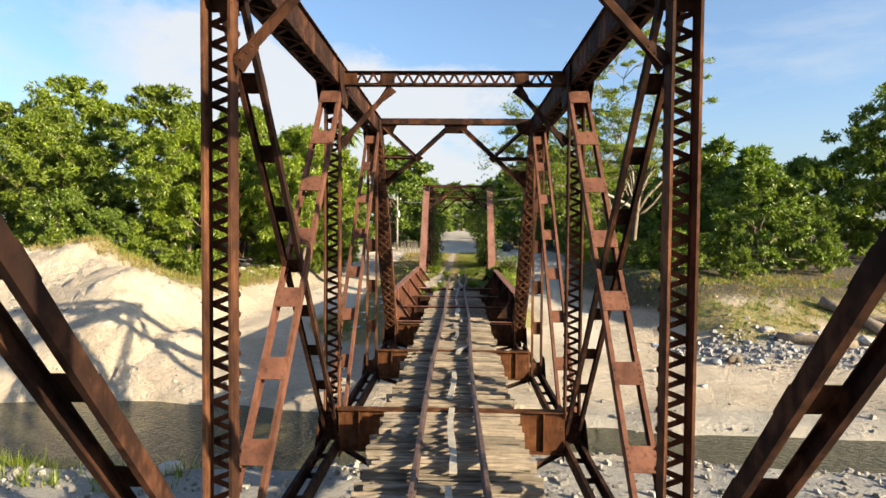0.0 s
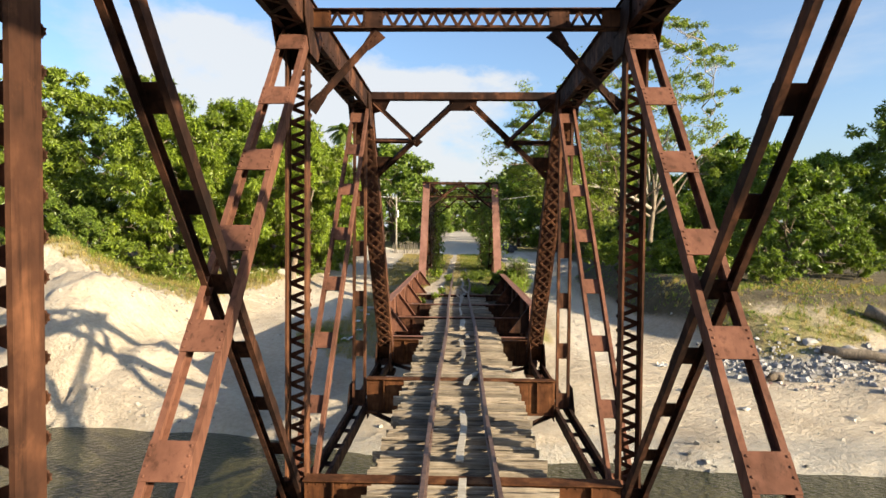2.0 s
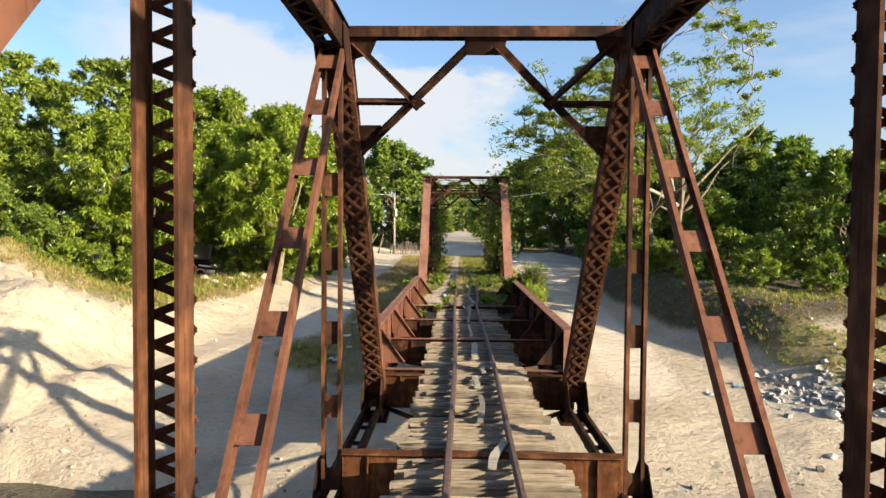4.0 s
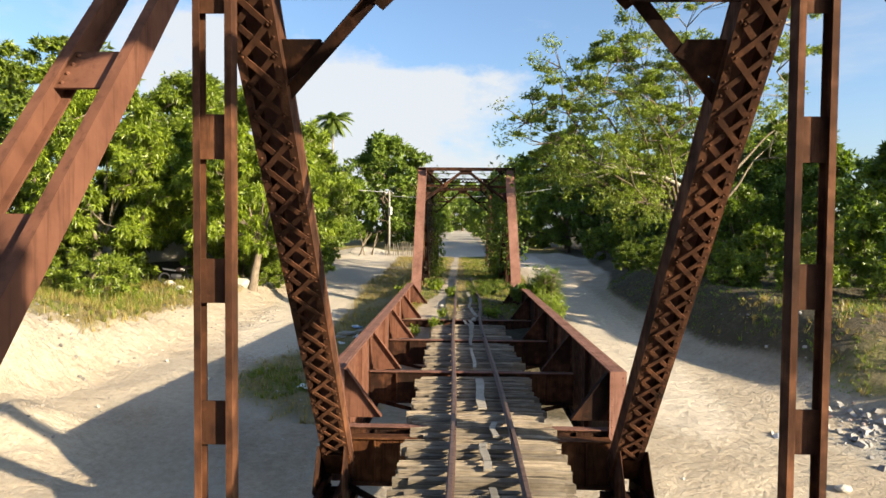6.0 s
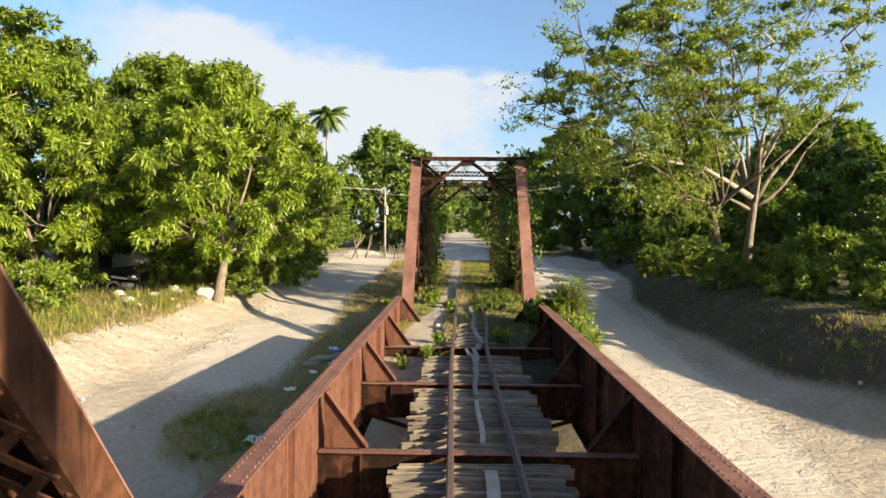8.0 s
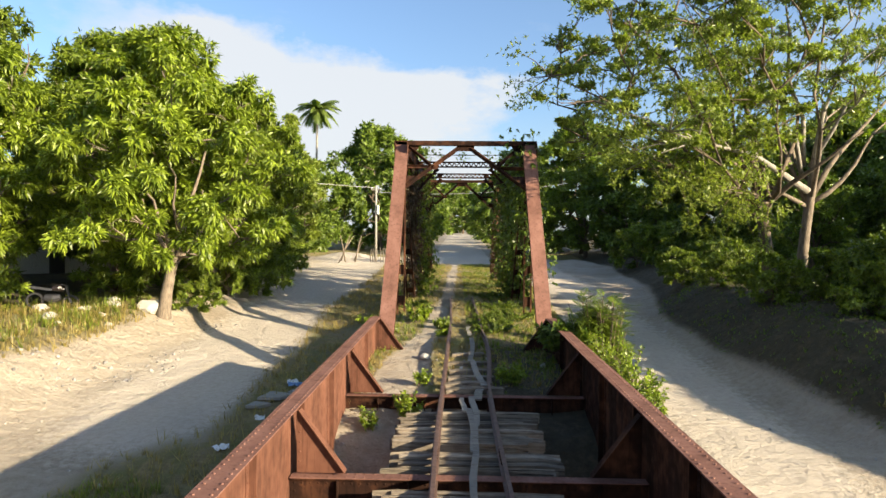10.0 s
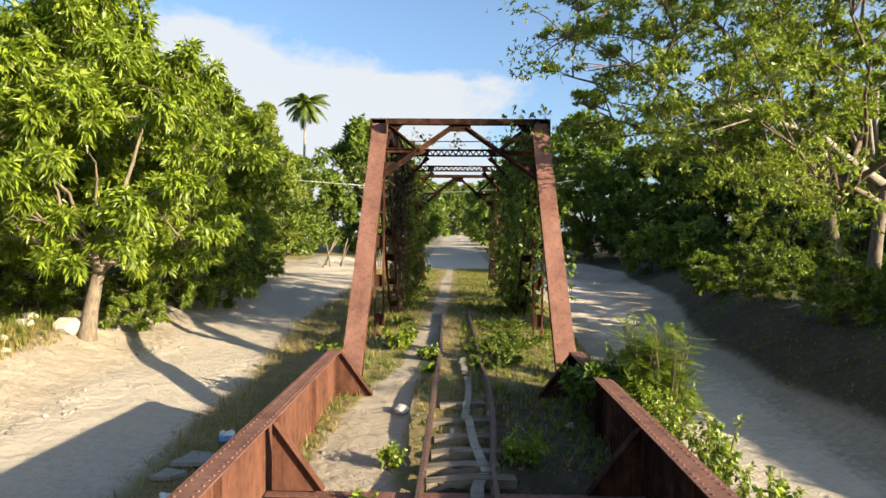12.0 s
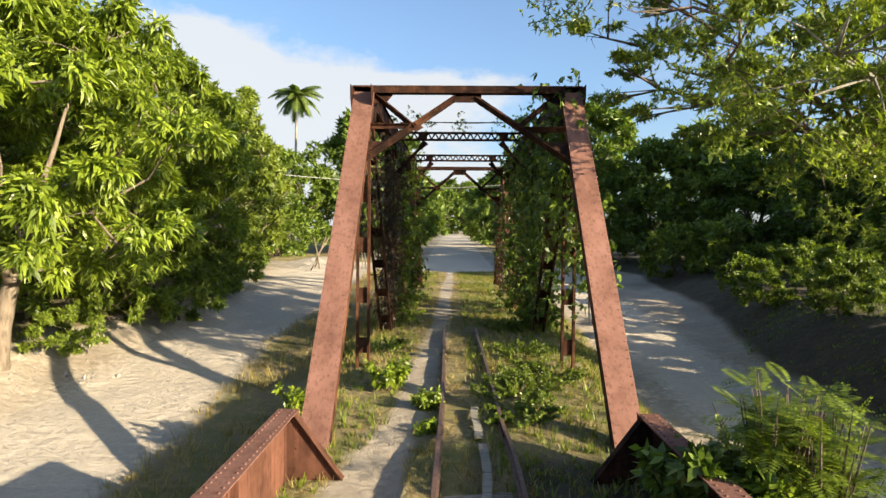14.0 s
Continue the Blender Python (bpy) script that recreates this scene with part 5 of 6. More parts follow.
def weed_patch(name, label, seed, spots, leaf=0.13, leaf_w=0.06, per=6, mat=None, category="weeds", stem=0.5):
    """A low plant of leafy stems; spots: x, y, z, radius, height, stems."""
    rng = random.Random(seed)
    nrg = np.random.default_rng(seed)
    root = thing(name, label, category)
    wood = Build()
    cs, os_ = [], []
    for x, y, z, r, h, count in spots:
        y += SHIFT * 0.9
        for i in range(count):
            a, rr = rng.uniform(0, 6.283), r * math.sqrt(rng.random())
            foot = Vector((x + 0.4 * rr * math.cos(a), y + 0.4 * rr * math.sin(a), z))
            tip = Vector((x + rr * math.cos(a), y + rr * math.sin(a), z + h * rng.uniform(0.45, 1.0)))
            bow = foot.lerp(tip, 0.5) + Vector((0, 0, h * 0.12))
            wood.tube([foot, bow, tip], [0.012, 0.009, 0.003], 4)
            for q in range(9):
                f = 0.25 + 0.75 * q / 8
                p = foot.lerp(bow, min(1, f * 2)) if f < 0.5 else bow.lerp(tip, f * 2 - 1)
                cs.append(tuple(p))
                os_.append((rng.gauss(0, 0.6), rng.gauss(0, 0.6), 0.4))
    tagged(part("stem", wood, BARK, root), kind="stuff")
    crown = new("leaves", quads_mesh("leaves", leaves(nrg, np.array(cs), np.array(os_), per, leaf, leaf_w, 0.5, 1.1), mat or LEAF_BRIGHT))
    crown.parent = root
    return root


grass("grass", "short green grass on the damp patch below the girder", 13, 1500, lambda x, y, s: ((x + 6.7) / 1.7) ** 2 + ((y - 31.6) / 1.8) ** 2 < 0.6 + 0.5 * wavy(x, y, 0.6, 2.0), (-9.0, -4.6, 28.0, 33.5), 0.16, GRASS_GREEN, 7, 0.022)
weed_patch("weeds", "bright green leafy weeds covering the old rails", 31, [(1.0, 40.4, 0.26, 1.0, 0.32, 50), (1.7, 41.6, 0.26, 1.1, 0.36, 50), (0.85, 38.9, 0.24, 0.8, 0.32, 36), (1.5, 44.2, 0.26, 1.0, 0.32, 36), (1.4, 48, 0.28, 1.0, 0.3, 30), (-1.9, 44.5, 0.26, 0.5, 0.3, 16)], 0.06, 0.034, 12, LEAF_MID)
weed_patch("weeds", "green leafy weed growing against the rail", 32, [(-0.72, 39.4, 0.2, 0.28, 0.4, 26), (-0.66, 38.2, 0.16, 0.2, 0.3, 12)], 0.09, 0.04)
weed_patch("weeds", "small bright green weed between rotten sleepers", 33, [(0.95, 33.6, 0.0, 0.35, 0.4, 22)], 0.09, 0.04)
weed_patch("weeds", "green weed growing up beside the sleepers", 34, [(-1.2, 31.9, -0.3, 0.3, 0.5, 16), (-1.9, 31.6, -0.4, 0.2, 0.4, 8), (-1.0, 33.4, 0.0, 0.22, 0.35, 10)], 0.085, 0.034)
weed_patch("weeds", "leafy weeds at the foot of the steel portal", 35, [(-1.5, 40.6, 0.28, 0.5, 0.6, 24), (-2.9, 39.4, 0, 0.6, 0.7, 22)])


def pinnate(seed, label, x, y, z, height, spread, fronds):
    """A shrub of long stems with feathered leaves."""
    rng = random.Random(seed)
    y += SHIFT * 0.9
    root = thing("shrub", label, "shrub")
    wood, quads = Build(), []
    for i in range(fronds):
        a = i * 2.4 + rng.uniform(-0.3, 0.3)
        reach = spread * rng.uniform(0.3, 1.0)
        h = height * rng.uniform(0.45, 1.05)
        foot = Vector((x + 0.1 * math.cos(a), y + 0.1 * math.sin(a), z))
        top = Vector((x + reach * math.cos(a), y + reach * math.sin(a), z + h))
        bow = foot.lerp(top, 0.55) + Vector((0, 0, 0.15 * h))
        wood.tube([foot, bow, top], [0.022, 0.014, 0.005], 5)
        for q in range(6):
            f = 0.4 + 0.6 * q / 5
            p = foot.lerp(bow, f * 2) if f < 0.5 else bow.lerp(top, f * 2 - 1)
            d = Vector((rng.gauss(0, 1), rng.gauss(0, 1), rng.uniform(-0.2, 0.8))).normalized()
            step = rng.uniform(0.030, 0.042)
            for k in range(11):
                nx = p + d * step
                side = d.cross(UP).normalized()
                ln = 0.115 * math.sin(math.pi * (0.2 + 0.75 * k / 11))
                for s in (-1, 1):
                    tip = nx + (side * s + d * 0.35 - UP * 0.12) * ln
                    w = d * 0.016
                    quads += [nx - w * 0.3, nx.lerp(tip, 0.5) + w, tip, nx.lerp(tip, 0.5) - w]
                p = nx
                d = (d - UP * 0.045).normalized()
    tagged(part("stem", wood, BARK, root), kind="stuff")
    ob = new("leaves", quads_mesh("leaves", np.array([tuple(v) for v in quads]), LEAF_MID))
    ob.parent = root


for i, (x, y, h, r) in enumerate(((3.1, 35.2, 1.9, 0.65), (3.4, 34.8, 1.8, 0.6), (3.5, 35.4, 1.75, 0.6), (3.25, 35.0, 1.5, 0.5))):
    pinnate(60 + i, "bright green feathery-leaved shrub beside the rusty girder", x, y, on_ground(x, y) - 0.05, h + max(0.0, -on_ground(x, y)), r, 42)
weed_patch("shrub", "dark leathery-leaved shrub hanging over the girder end", 41, [(2.35, 35.5, 0.35, 0.5, 0.75, 34), (2.6, 34.9, 0.5, 0.45, 0.7, 26)], 0.19, 0.085, 6, LEAF_DARK, "shrub")
weed_patch("creeper", "light green creeper hanging over the plate girder", 40, [(3.0 + 0.18 * math.sin(i * 1.7), 28.9 + 0.42 * i, 0.25 + 0.06 * (i % 3), 0.36, 0.5 + 0.03 * i, 8) for i in range(2, 14)], 0.075, 0.042, 5, LEAF_BRIGHT, "creeper")


# ---- creepers on the far truss ----
def curtain(seed, label, runs, mat, leaf=0.17, leaf_w=0.09, per=5, stuff=0.3, vines=4):
    """Leaves hanging about lines a to b; runs: a, b, thickness, clumps."""
    rng = random.Random(seed)
    nrg = np.random.default_rng(seed)
    root = thing("creeper", label, "creeper")
    wood = Build()
    cs = []
    for a, b, r, n in runs:
        a, b = Vector(a), Vector(b)
        for q in range(vines):
            pts = [a.lerp(b, f) + Vector((rng.gauss(0, r * 0.5), rng.gauss(0, r * 0.5), 0)) for f in (0, 0.2, 0.4, 0.6, 0.8, 1.0)]
            wood.tube(pts, [0.018, 0.016, 0.014, 0.012, 0.01, 0.006], 4)
        for q in range(n // 14):
            c = a.lerp(b, rng.random())
            k = np.array(c) + nrg.normal(0, r * 0.6, 3)
            cs.append(k + nrg.normal(0, 1, (14, 3)) * np.array([stuff, stuff, stuff * 1.5]))
    cs = np.concatenate(cs)
    tagged(part("stem", wood, BARK, root), kind="stuff")
    o = nrg.normal(0, 0.6, cs.shape)
    ob = new("leaves", quads_mesh("leaves", leaves(nrg, cs, o, per, leaf, leaf_w, 0.9, 1.0), mat))
    ob.parent = root


FX = 0.02
Y3 = [T3 + PANEL * i for i in range(6)]
E3, W3 = FX + TX, FX - TX
curtain(70, "dense dark green creeper climbing the steel posts", [((E3, Y3[2], 0.2), (E3, Y3[2], 6.4), 0.34, 1300), ((E3, Y3[1], 3.0), (E3, Y3[1], 6.2), 0.2, 300), ((E3, Y3[1], 5.9), (E3, Y3[2], 0.6), 0.26, 380), ((E3, Y3[1], 6.6), (E3, Y3[3], 6.6), 0.2, 260), ((E3, Y3[3], 0.2), (E3, Y3[3], 6.6), 0.36, 900), ((E3, Y3[2], 5.9), (E3, Y3[3], 0.6), 0.3, 320), ((E3 + 0.35, Y3[1] - 1.0, 1.5), (E3 + 0.25, Y3[1], 6.4), 0.14, 110)], LEAF_DARK, vines=7)
curtain(71, "green creeper hanging inside the posts", [((W3 + 0.3, Y3[3], 0.2), (W3 + 0.3, Y3[3], 6.2), 0.26, 620), ((W3, Y3[2], 6.5), (W3, Y3[4], 6.5), 0.2, 200), ((W3 + 0.35, Y3[2] + 1.0, 0.2), (W3 + 0.3, Y3[2] + 0.6, 4.8), 0.18, 300)], LEAF_MID)
curtain(73, "withered brown creeper wrapped round the posts", [((W3, Y3[2], 0.1), (W3, Y3[2], 6.4), 0.22, 900), ((W3, Y3[3], 0.1), (W3, Y3[3], 6.4), 0.24, 800), ((W3, Y3[1], 5.6), (W3, Y3[2], 1.0), 0.14, 160), ((E3 - 0.1, Y3[4], 0.1), (E3 - 0.1, Y3[4], 5.5), 0.2, 300)], WITHERED, 0.13, 0.05, 5, 0.17, vines=9)
curtain(72, "thin creeper over the lattice strut", [((FX - 2, Y3[2], 6.95), (FX + 2, Y3[2], 6.95), 0.07, 120)], LEAF_OLIVE, 0.1, 0.05, 4, 0.12)


# ---- stones, rubble and timber ----
def stone_mesh(seed, r, squash=0.7):
    rng = random.Random(seed)
    bm = bmesh.new()
    bmesh.ops.create_icosphere(bm, subdivisions=2, radius=r)
    off = Vector((rng.random() * 50, rng.random() * 50, seed))
    for v in bm.verts:
        v.co *= 1 + 0.45 * noise.noise(v.co / r * 0.9 + off) + 0.16 * noise.noise(v.co / r * 2.6 + off)
        v.co.z *= squash
    me = bpy.data.meshes.new("stone")
    bm.to_mesh(me)
    bm.free()
    me.materials.append(STONE)
    return me


def rocks():
    kinds = [stone_mesh(i, 0.5) for i in range(5)]
    dark = [k.copy() for k in kinds]
    for k in dark:
        k.materials.clear()
        k.materials.append(RUBBLE_DARK)
    rng = random.Random(17)

    def rock(x, y, s, label, mat=None):
        y += SHIFT
        me = (dark if mat else kinds)[rng.randrange(5)]
        ob = new("rock", me)
        ob.matrix_world = pose(x, y, on_ground(x, y) + 0.12 * s, 0, 0, rng.uniform(0, 360)) @ Matrix.Diagonal((s, s * 0.9, s * 0.8, 1))
        tagged(ob, label, "rock", "rocks on the banks")
    rock(-12.7, 44.0, 1.15, "pale rounded boulder at the foot of the tree")
    for x, y, s in ((-14.2, 43.9, 0.6), (-14.9, 43.2, 0.45), (-11.8, 46.0, 0.55), (-13.6, 42.2, 0.35), (-12.9, 41.4, 0.3), (-15.3, 41.8, 0.5), (-14.4, 40.9, 0.3), (-16.4, 42.8, 0.6), (-14.8, 45.0, 0.5)):
        rock(x, y, s, "pale stone lying on the sandy bank")
    for x, y, s in ((16.6, 26.9, 0.8), (17.9, 26.6, 0.9), (19.4, 26.4, 1.0), (20.9, 25.6, 1.0), (19.0, 25.2, 0.7), (15.2, 27.4, 0.6)):
        rock(x, y, s, "grey boulder among the rubble at the bank", RUBBLE)
    rock(-7.6, 13.8, 0.7, "pale stone in the shallow water")
    rock(-1.05, 35.7, 0.36, "pale stone beside the overgrown rails")
    for x, y, s in ((12.0, 25.6, 0.5), (8.9, 24.6, 0.35), (10.4, 23.0, 0.3)):
        rock(x, y, s, "pale block of stone on the sand")


rocks()


def scatter(name, label, seed, count, box, weigh, small, large, mat, category):
    """Loose stones, one mesh: each a bent box."""
    rng = np.random.default_rng(seed)
    x, y = rng.uniform(box[0], box[1], count), rng.uniform(box[2], box[3], count)
    ok = rng.random(count) < weigh(x, y)
    y = y + SHIFT
    x, y = x[ok], y[ok]
    s = small * (large / small) ** (rng.random(len(x)) ** 2.2)
    z = ground_z(x, y) + s * 0.2
    corner = np.array([[-1, -1, -1], [1, -1, -1], [1, 1, -1], [-1, 1, -1], [-.7, -.7, 1], [.7, -.7, 1], [.7, .7, 1], [-.7, .7, 1]]) * np.array([0.5, 0.38, 0.3])
    v = corner[None] * s[:, None, None] * (1 + rng.normal(0, 0.22, (len(x), 8, 3)))
    a, b = rng.random(len(x)) * 6.283, rng.normal(0, 0.4, len(x))
    ca, sa, cb, sb = np.cos(a), np.sin(a), np.cos(b), np.sin(b)
    vx, vy, vz = v[..., 0], v[..., 1], v[..., 2]
    vx, vz = vx * cb[:, None] + vz * sb[:, None], -vx * sb[:, None] + vz * cb[:, None]
    vx, vy = vx * ca[:, None] - vy * sa[:, None], vx * sa[:, None] + vy * ca[:, None]
    v = np.stack([vx + x[:, None], vy + y[:, None], vz + z[:, None]], axis=-1)
    f = np.array([[0, 3, 2, 1], [4, 5, 6, 7], [0, 1, 5, 4], [1, 2, 6, 5], [2, 3, 7, 6], [3, 0, 4, 7]])
    ob_me = bpy.data.meshes.new(name)
    ob_me.from_pydata(v.reshape(-1, 3).tolist(), [], (f[None] + 8 * np.arange(len(x))[:, None, None]).reshape(-1, 4).tolist())
    ob_me.materials.append(mat)
    tagged(new(name, ob_me), label, category, kind="stuff")


heap = lambda x, y: np.exp(-((y - 26.2 + 0.30 * (x - 14.5)) / 1.15) ** 2) * smooth(9.6, 11.6, x) * (0.55 + 0.45 * (wavy(x, y, 0.8, 4.0) > -0.1))
scatter("rubble", "heap of grey and white broken rubble at the bank", 90, 9500, (9.5, 24, 21, 31), heap, 0.05, 0.30, RUBBLE, "rubble")
scatter("rubble_chips", "pale and pinkish chips of broken tile in the rubble", 95, 3500, (11, 24, 21, 30), lambda x, y: heap(x, y) * (wavy(x, y, 0.9, 1.0) > 0.2), 0.04, 0.2, RUBBLE_PINK, "rubble")
scatter("river_stones", "pale stones and gravel along the stream", 91, 6500, (-16, 22, 9, 22.5), lambda x, y: np.where(ground_z(x, y + SHIFT) > WATER_Z - 0.12, 0.55, 0.08) * (smooth(18.5, 16.0, y) + 0.25), 0.05, 0.26, RUBBLE_PALE, "stones")
scatter("shore_stones", "small stones strewn on the sand", 92, 2600, (-24, 14, 20, 36), lambda x, y: 0.5 * (wavy(x, y, 2.0, 2.0) > 0.1), 0.03, 0.14, STONE, "stones")
scatter("dark_specks", "dark specks of dry brush and pebbles on the sand heaps", 94, 8000, (-34, -11, 21, 36), lambda x, y: 0.5 * (wavy(x, y, 1.7, 7.0) > 0.0), 0.03, 0.14, RUBBLE_DARK, "pebbles")
scatter("bank_stones", "small stones on the eroded bank beside the road", 93, 1100, (-16, -9.5, 36, 45), lambda x, y: 0.6 * (wavy(x, y, 1.4, 1.0) > 0), 0.035, 0.14, RUBBLE_DARK, "stones")


def log(a, b, r, label):
    rng = random.Random(int(a[0] * 10))
    bd = Build()
    a, b = Vector(a) + NORTH * SHIFT, Vector(b) + NORTH * SHIFT
    pts = [a.lerp(b, f) + Vector((rng.gauss(0, 0.05), rng.gauss(0, 0.05), rng.gauss(0, 0.04))) for f in (0, 0.25, 0.5, 0.75, 1)]
    bd.tube(pts, [r * rng.uniform(0.8, 1.1) for _ in pts], 9)
    tagged(part("log", bd, BARK_MID, smooth=True), label, "log")


for x0, y0, x1, y1, r, words in ((18.8, 29.4, 20.6, 27.2, 0.30, "thick grey log lying down the bank"), (15.3, 26.7, 18.4, 25.6, 0.22, "dark grey log lying on the rubble"), (20.2, 28.8, 22.6, 27.0, 0.26, "grey fallen trunk at the foot of the bank"), (12.5, 25.6, 13.0, 25.5, 0.2, "short pale block of timber on the sand")):
    log((x0, y0, on_ground(x0, y0 + SHIFT) + r * 0.8), (x1, y1, on_ground(x1, y1 + SHIFT) + r * 0.8), r, words)

# ---- loose boards between the rails ----
LIFT = 0.06
for i, (x0, y0, x1, y1, w) in enumerate(((0.10, 15.3, 0.36, 16.4, 0.13), (0.02, 4.4, 0.0, 7.0, 0.10), (0.04, 7.4, 0.02, 10.4, 0.11), (0.0, 11.0, 0.03, 13.4, 0.11), (0.05, 17.3, 0.08, 19.0, 0.1), (0.02, 19.6, 0.04, 20.6, 0.12), (0.22, 20.9, 0.24, 21.6, 0.1), (0.1, 22.4, 0.08, 24.6, 0.17), (0.02, 25.6, 0.03, 28.0, 0.08), (0.02, 28.3, 0.06, 30.6, 0.10), (0.08, 30.2, 0.02, 32.4, 0.13), (0.12, 31.4, 0.1, 33.2, 0.11), (0.16, 33.0, 0.34, 34.0, 0.16), (0.36, 34.0, 0.14, 36.4, 0.14), (0.14, 36.2, 0.2, 38.6, 0.13), (-0.1, 32.2, -0.1, 33.1, 0.09), (0.12, 38.8, 0.14, 40.2, 0.12))):
    z0, z1 = (max(LIFT, on_ground(x, y) + 0.06 if y > 33.5 else 0.0) for x, y in ((x0, y0), (x1, y1)))
    plank("plank", (x0, y0, z0 + 0.004 * i % 0.02), (x1, y1, z1 + 0.01), w, 0.035, "narrow pale weathered board lying along the track")
for a, y, b in ((-0.45, 33.75, 0.75), (-0.5, 34.2, 0.55), (-0.42, 34.75, 0.62), (-0.4, 35.4, 0.5), (-0.5, 36.2, 0.55), (-0.35, 37.1, 0.5)):
    plank("broken_tie", (a, y, max(-0.03, on_ground(0, y) - 0.05)), (b, y + 0.08, max(0.0, on_ground(0, y) - 0.03)), 0.19, 0.12, "rotten broken grey sleeper half sunk in soil", TIE)


# ---- pole, cables, fence ----
def utility_pole(x, y, height):
    root = thing("utility_pole", "slim pale utility pole with insulators beside the road", "utility pole")
    b = Build()
    z = on_ground(x, y)
    b.tube([(x, y, z - 0.3), (x, y, z + height)], [0.13, 0.09], 10)
    part("shaft", b, CONCRETE, root, smooth=True)
    arm = Build()
    arm.box((x - 0.5, y - 0.05, z + height - 0.45), (x + 0.5, y + 0.05, z + height - 0.35))
    part("crossarm", arm, POSTWOOD, root)
    for s in (-0.4, 0.4):
        c = Build()
        c.tube([(x + s, y, z + height - 0.35), (x + s, y, z + height - 0.2)], [0.04, 0.03], 8)
        part("insulator", c, LITTER_WHITE, root)
    can = Build()
    can.tube([(x + 0.2, y - 0.15, z + height * 0.62), (x + 0.2, y - 0.15, z + height * 0.74)], [0.12, 0.12], 10)
    part("meter_box", can, LITTER_WHITE, root)


utility_pole(-8.0, 77.3, 7.1)


def cable(a, b, sag, label):
    a, b = Vector(a), Vector(b)
    bd = Build()
    bd.tube([a.lerp(b, f / 16) - UP * sag * 4 * (f / 16) * (1 - f / 16) for f in range(17)], [0.024] * 17, 5)
    tagged(part("cable", bd, CABLE), label, "cable", "overhead cables")


cable((-8.0, 77.3, 7.5), (-60, 36.0, 12.0), 1.0, "thin overhead cable strung between the trees")
cable((-8.0, 77.3, 7.1), (9.5, 74.5, 7.8), 0.5, "thin overhead cable crossing the line")


def fence(x0, y0, x1, y1, count):
    root = thing("fence", "row of uneven weathered wooden stakes beside the road", "fence")
    rng = random.Random(6)
    for i in range(count):
        f = i / (count - 1)
        x, y = x0 + (x1 - x0) * f + rng.gauss(0, 0.05), y0 + (y1 - y0) * f
        z, h = on_ground(x, y), rng.uniform(1.0, 1.5)
        b = Build()
        b.tube([(x, y, z - 0.2), (x + rng.gauss(0, 0.05), y, z + h * 0.5), (x + rng.gauss(0, 0.1), y, z + h)], [0.05, 0.045, 0.035], 6)
        part("stake", b, POSTWOOD, root)
    b = Build()
    z = on_ground(x0, y0)
    b.tube([(x0, y0, z + 0.85), (x1, y1, on_ground(x1, y1) + 0.85)], [0.025, 0.025], 6)
    part("rail", b, POSTWOOD, root)


fence(-8.2, 75.6, -5.2, 76.4, 16)
for i, (x, y, dx) in enumerate(((-9.6, 75, 0.6), (-10.3, 74.4, -0.5), (-9.9, 76, 1.2), (-11.0, 75.5, 0.9), (-10.8, 73.2, 1.4))):
    z = on_ground(x, y)
    b = Build()
    b.tube([(x, y, z - 0.2), (x + dx * 0.5, y, z + 1.3), (x + dx, y, z + 2.4)], [0.07, 0.055, 0.035], 7)
    tagged(part("leaning_pole", b, BARK_MID, smooth=True), "bare pale leaning trunk beside the sand heap", "dead trunk", "leaning trunks")


# ---- litter ----
def rag(x, y, s, mat, label, z=None):
    rng = random.Random(int(x * 100 + y * 10))
    bm = bmesh.new()
    bmesh.ops.create_grid(bm, x_segments=5, y_segments=5, size=s)
    for v in bm.verts:
        v.co.z = abs(rng.gauss(0, s * 0.28))
        v.co.x += rng.gauss(0, s * 0.1)
    bmesh.ops.solidify(bm, geom=bm.faces[:], thickness=0.01)
    me = bpy.data.meshes.new("litter")
    bm.to_mesh(me)
    bm.free()
    me.materials.append(mat)
    y += SHIFT
    ob = new("litter", me)
    ob.matrix_world = pose(x, y, (on_ground(x, y) if z is None else z) + 0.02, 0, 0, rng.uniform(0, 360))
    tagged(ob, label, "litter", "litter on the ground")


for x, y, s, m in ((-5.5, 30.1, 0.22, LITTER_WHITE), (-5.3, 30.4, 0.16, LITTER_BLUE), (-5.0, 37.6, 0.2, LITTER_BLUE), (-5.15, 37.9, 0.16, LITTER_WHITE), (-5.6, 33.6, 0.16, LITTER_WHITE), (-5.2, 31.9, 0.13, LITTER_WHITE), (-4.7, 36.2, 0.2, LITTER_WHITE), (-5.3, 35.4, 0.12, LITTER_WHITE), (-4.5, 34.4, 0.12, LITTER_WHITE), (8.8, 27.2, 0.2, LITTER_WHITE), (10.0, 28.0, 0.16, LITTER_BLUE), (-1.2, 26.6, 0.2, LITTER_WHITE)):
    rag(x, y, s, m, "crumpled plastic litter lying on the ground")
for x, y, r in ((-5.3, 37.8, 0.55), (-4.7, 38.2, 0.4), (-5.6, 37.2, 0.35)):
    b = Build()
    z = on_ground(x, y)
    b.plate([(x + r * math.cos(a), y + r * math.sin(a) * 0.8, z + 0.02) for a, r in zip((0.2, 0.8, 2.1, 2.6, 3.9, 5.2), (r, r * 0.7, r * 0.95, r * 0.6, r * 1.05, r * 0.75))], (0.05, 0, 1), 0.08)
    tagged(part("concrete_slab", b, CONCRETE), "broken piece of grey concrete on the verge", "concrete slab", "concrete pieces")


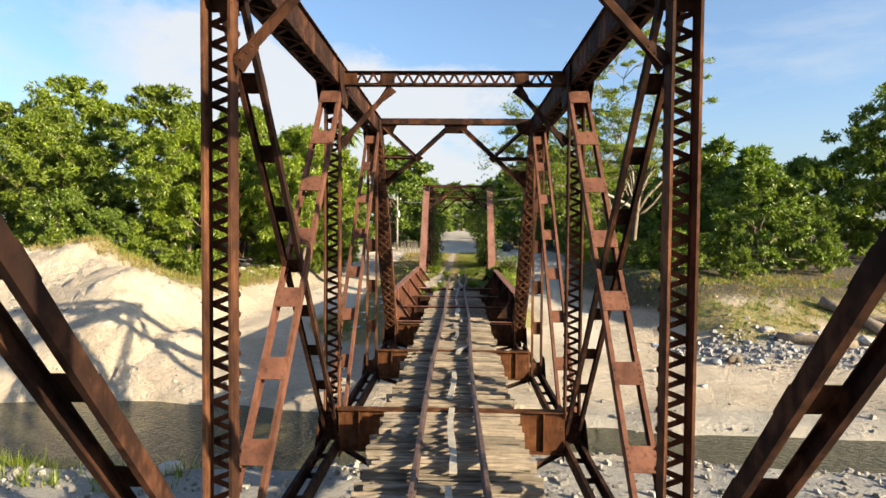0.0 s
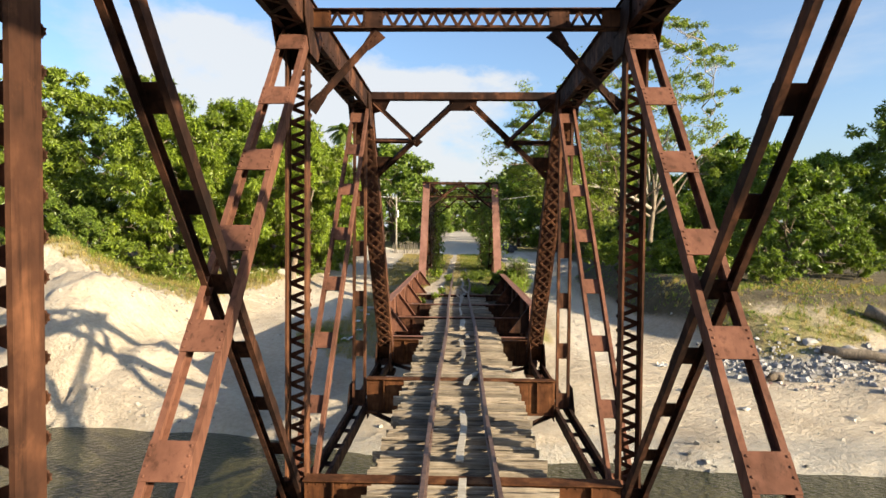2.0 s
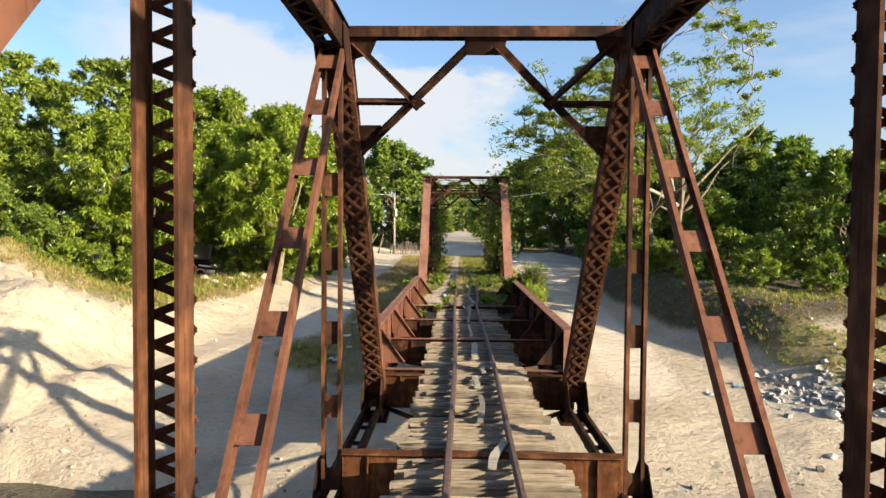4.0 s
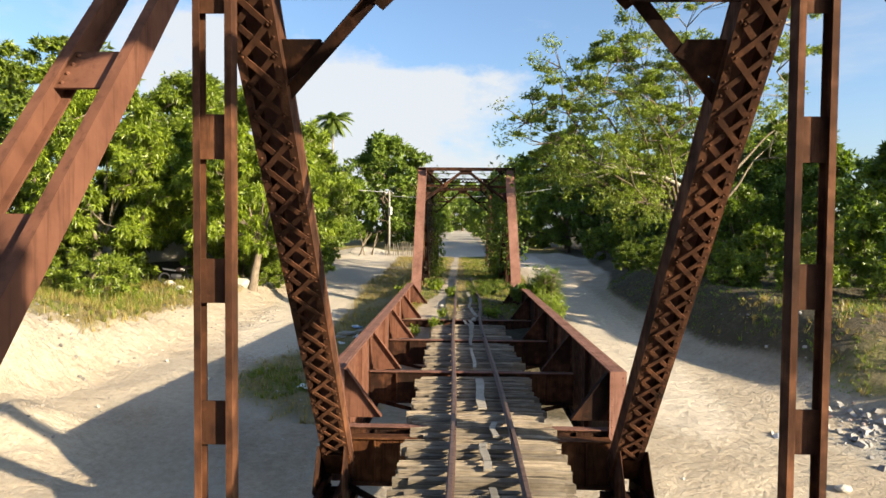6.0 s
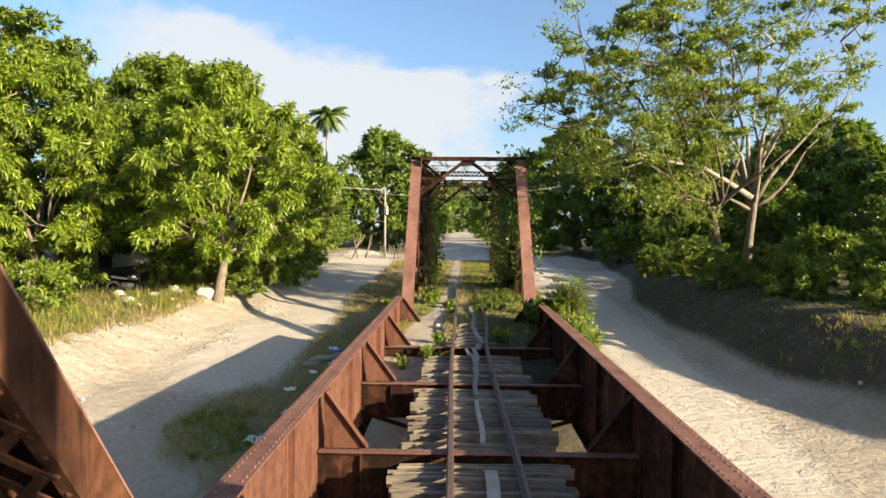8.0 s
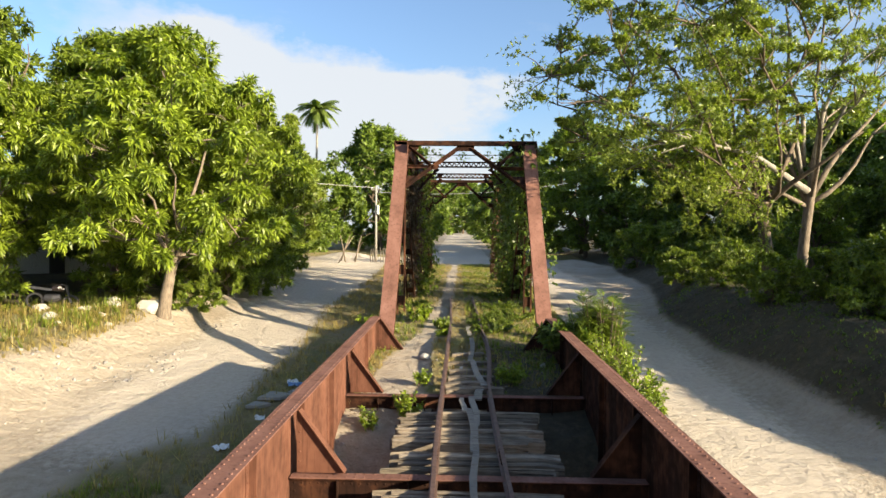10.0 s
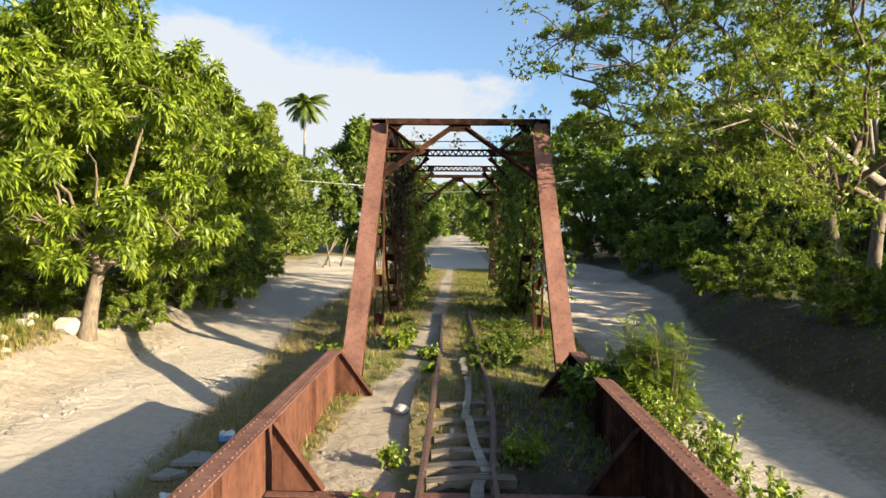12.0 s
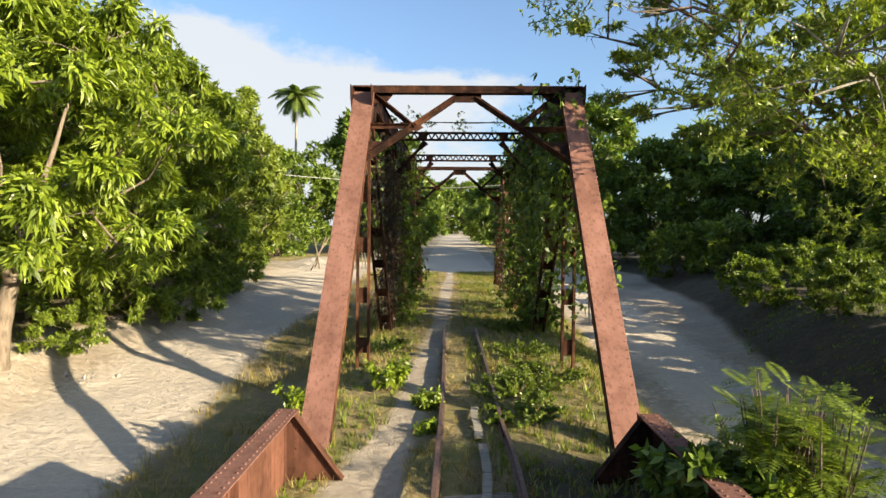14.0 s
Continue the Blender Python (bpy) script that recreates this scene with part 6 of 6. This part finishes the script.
# ---- parked motorcycle and car, far wall ----
def motorcycle(x, y, turn):
    root = thing("motorcycle", "dark parked motorcycle leaning under the trees", "motorcycle")
    for dx in (-0.62, 0.62):
        bm = bmesh.new()
        ring = []
        for i in range(16):
            a = i * math.pi / 8
            ring.append([bm.verts.new((dx + (0.27 + 0.05 * math.cos(q * math.pi / 3)) * math.cos(a), 0.05 * math.sin(q * math.pi / 3), 0.31 + (0.27 + 0.05 * math.cos(q * math.pi / 3)) * math.sin(a))) for q in range(6)])
        for i in range(16):
            for q in range(6):
                bm.faces.new((ring[i][q], ring[(i + 1) % 16][q], ring[(i + 1) % 16][(q + 1) % 6], ring[i][(q + 1) % 6]))
        me = bpy.data.meshes.new("wheel")
        bm.to_mesh(me)
        bm.free()
        me.materials.append(BLACK)
        ob = new("wheel", me)
        ob.parent = root
    body = Build()
    body.tube([(-0.3, 0, 0.45), (0.0, 0, 0.42), (0.25, 0, 0.5)], [0.13, 0.19, 0.12], 8)
    part("engine", body, BLACK, root)
    tank = Build()
    tank.tube([(-0.05, 0, 0.82), (0.15, 0, 0.86), (0.36, 0, 0.8)], [0.1, 0.15, 0.08], 8)
    part("fuel_tank", tank, plain("dark_tank_paint", (0.022, 0.016, 0.016), 0.3), root)
    seat = Build()
    seat.hexa([(-0.75, -0.12, 0.78), (-0.05, -0.12, 0.74), (-0.05, 0.12, 0.74), (-0.75, 0.12, 0.78), (-0.75, -0.09, 0.87), (-0.05, -0.1, 0.82), (-0.05, 0.1, 0.82), (-0.75, 0.09, 0.87)])
    part("seat", seat, BLACK, root)
    fork = Build()
    for s in (-0.09, 0.09):
        fork.tube([(0.62, s, 0.31), (0.4, s, 0.95)], [0.03, 0.025], 6)
    part("fork", fork, BLACK, root)
    bars = Build()
    bars.tube([(0.3, -0.36, 1.05), (0.42, 0, 0.98), (0.3, 0.36, 1.05)], [0.018, 0.018, 0.018], 6)
    part("handlebar", bars, BLACK, root)
    root.matrix_world = pose(x, y, on_ground(x, y), 0, 6, turn)


motorcycle(-16.2, 44.3, 20)


def car(x, y, turn):
    root = thing("car", "dark parked car at the edge of the crossing", "car")
    b = Build()
    prof = [(-2.0, 0.35), (-2.0, 0.85), (-1.3, 0.95), (-0.8, 1.42), (0.7, 1.42), (1.2, 0.98), (2.0, 0.85), (2.05, 0.35)]
    n = len(prof)
    b.v = [(px, s * (0.8 if pz < 1.2 else 0.65), pz) for s in (-1, 1) for px, pz in prof]
    b.f = [(i, (i + 1) % n, n + (i + 1) % n, n + i) for i in range(n)] + [tuple(reversed(range(n))), tuple(range(n, 2 * n))]
    part("body", b, plain("dark_car_paint", (0.04, 0.045, 0.055), 0.25), root)
    for sx in (-1.25, 1.3):
        for sy in (-0.78, 0.78):
            w = Build()
            w.tube([(sx, sy - 0.1, 0.32), (sx, sy + 0.1, 0.32)], [0.32, 0.32], 14)
            part("wheel", w, BLACK, root)
    for sy in (-1, 1):
        w = Build()
        w.plate([(-0.75, sy * 0.72, 1.0), (0.95, sy * 0.72, 1.0), (0.62, sy * 0.665, 1.36), (-0.68, sy * 0.665, 1.36)], (0, sy, 0.2), 0.02)
        part("window", w, BLACK, root)
    root.matrix_world = pose(x, y, on_ground(x, y), 0, 0, turn)


car(5.2, 78.0, 15)


def far_house(x, y, w, h, turn):
    root = thing("house", "white-walled low house behind the trees", "house")
    b = Build()
    b.box((-w / 2, -2, 0), (w / 2, 2, h))
    part("wall", b, WALL_PAINT, root)
    r = Build()
    r.hexa([(-w / 2 - 0.4, -2.5, h), (w / 2 + 0.4, -2.5, h), (w / 2 + 0.4, 2.5, h), (-w / 2 - 0.4, 2.5, h), (-w / 2 - 0.4, -0.1, h + 1.2), (w / 2 + 0.4, -0.1, h + 1.2), (w / 2 + 0.4, 0.1, h + 1.2), (-w / 2 - 0.4, 0.1, h + 1.2)])
    part("roof", r, plain("grey_sheet_roof", (0.35, 0.33, 0.31), 0.5), root)
    d = Build()
    d.box((-0.5, -2.03, 0), (0.4, -2.004, 2.0))
    part("door", d, BLACK, root)
    root.matrix_world = pose(x, y, on_ground(x, y) - 0.1, 0, 0, turn)


far_house(-27.5, 62.0, 7, 2.6, 20)
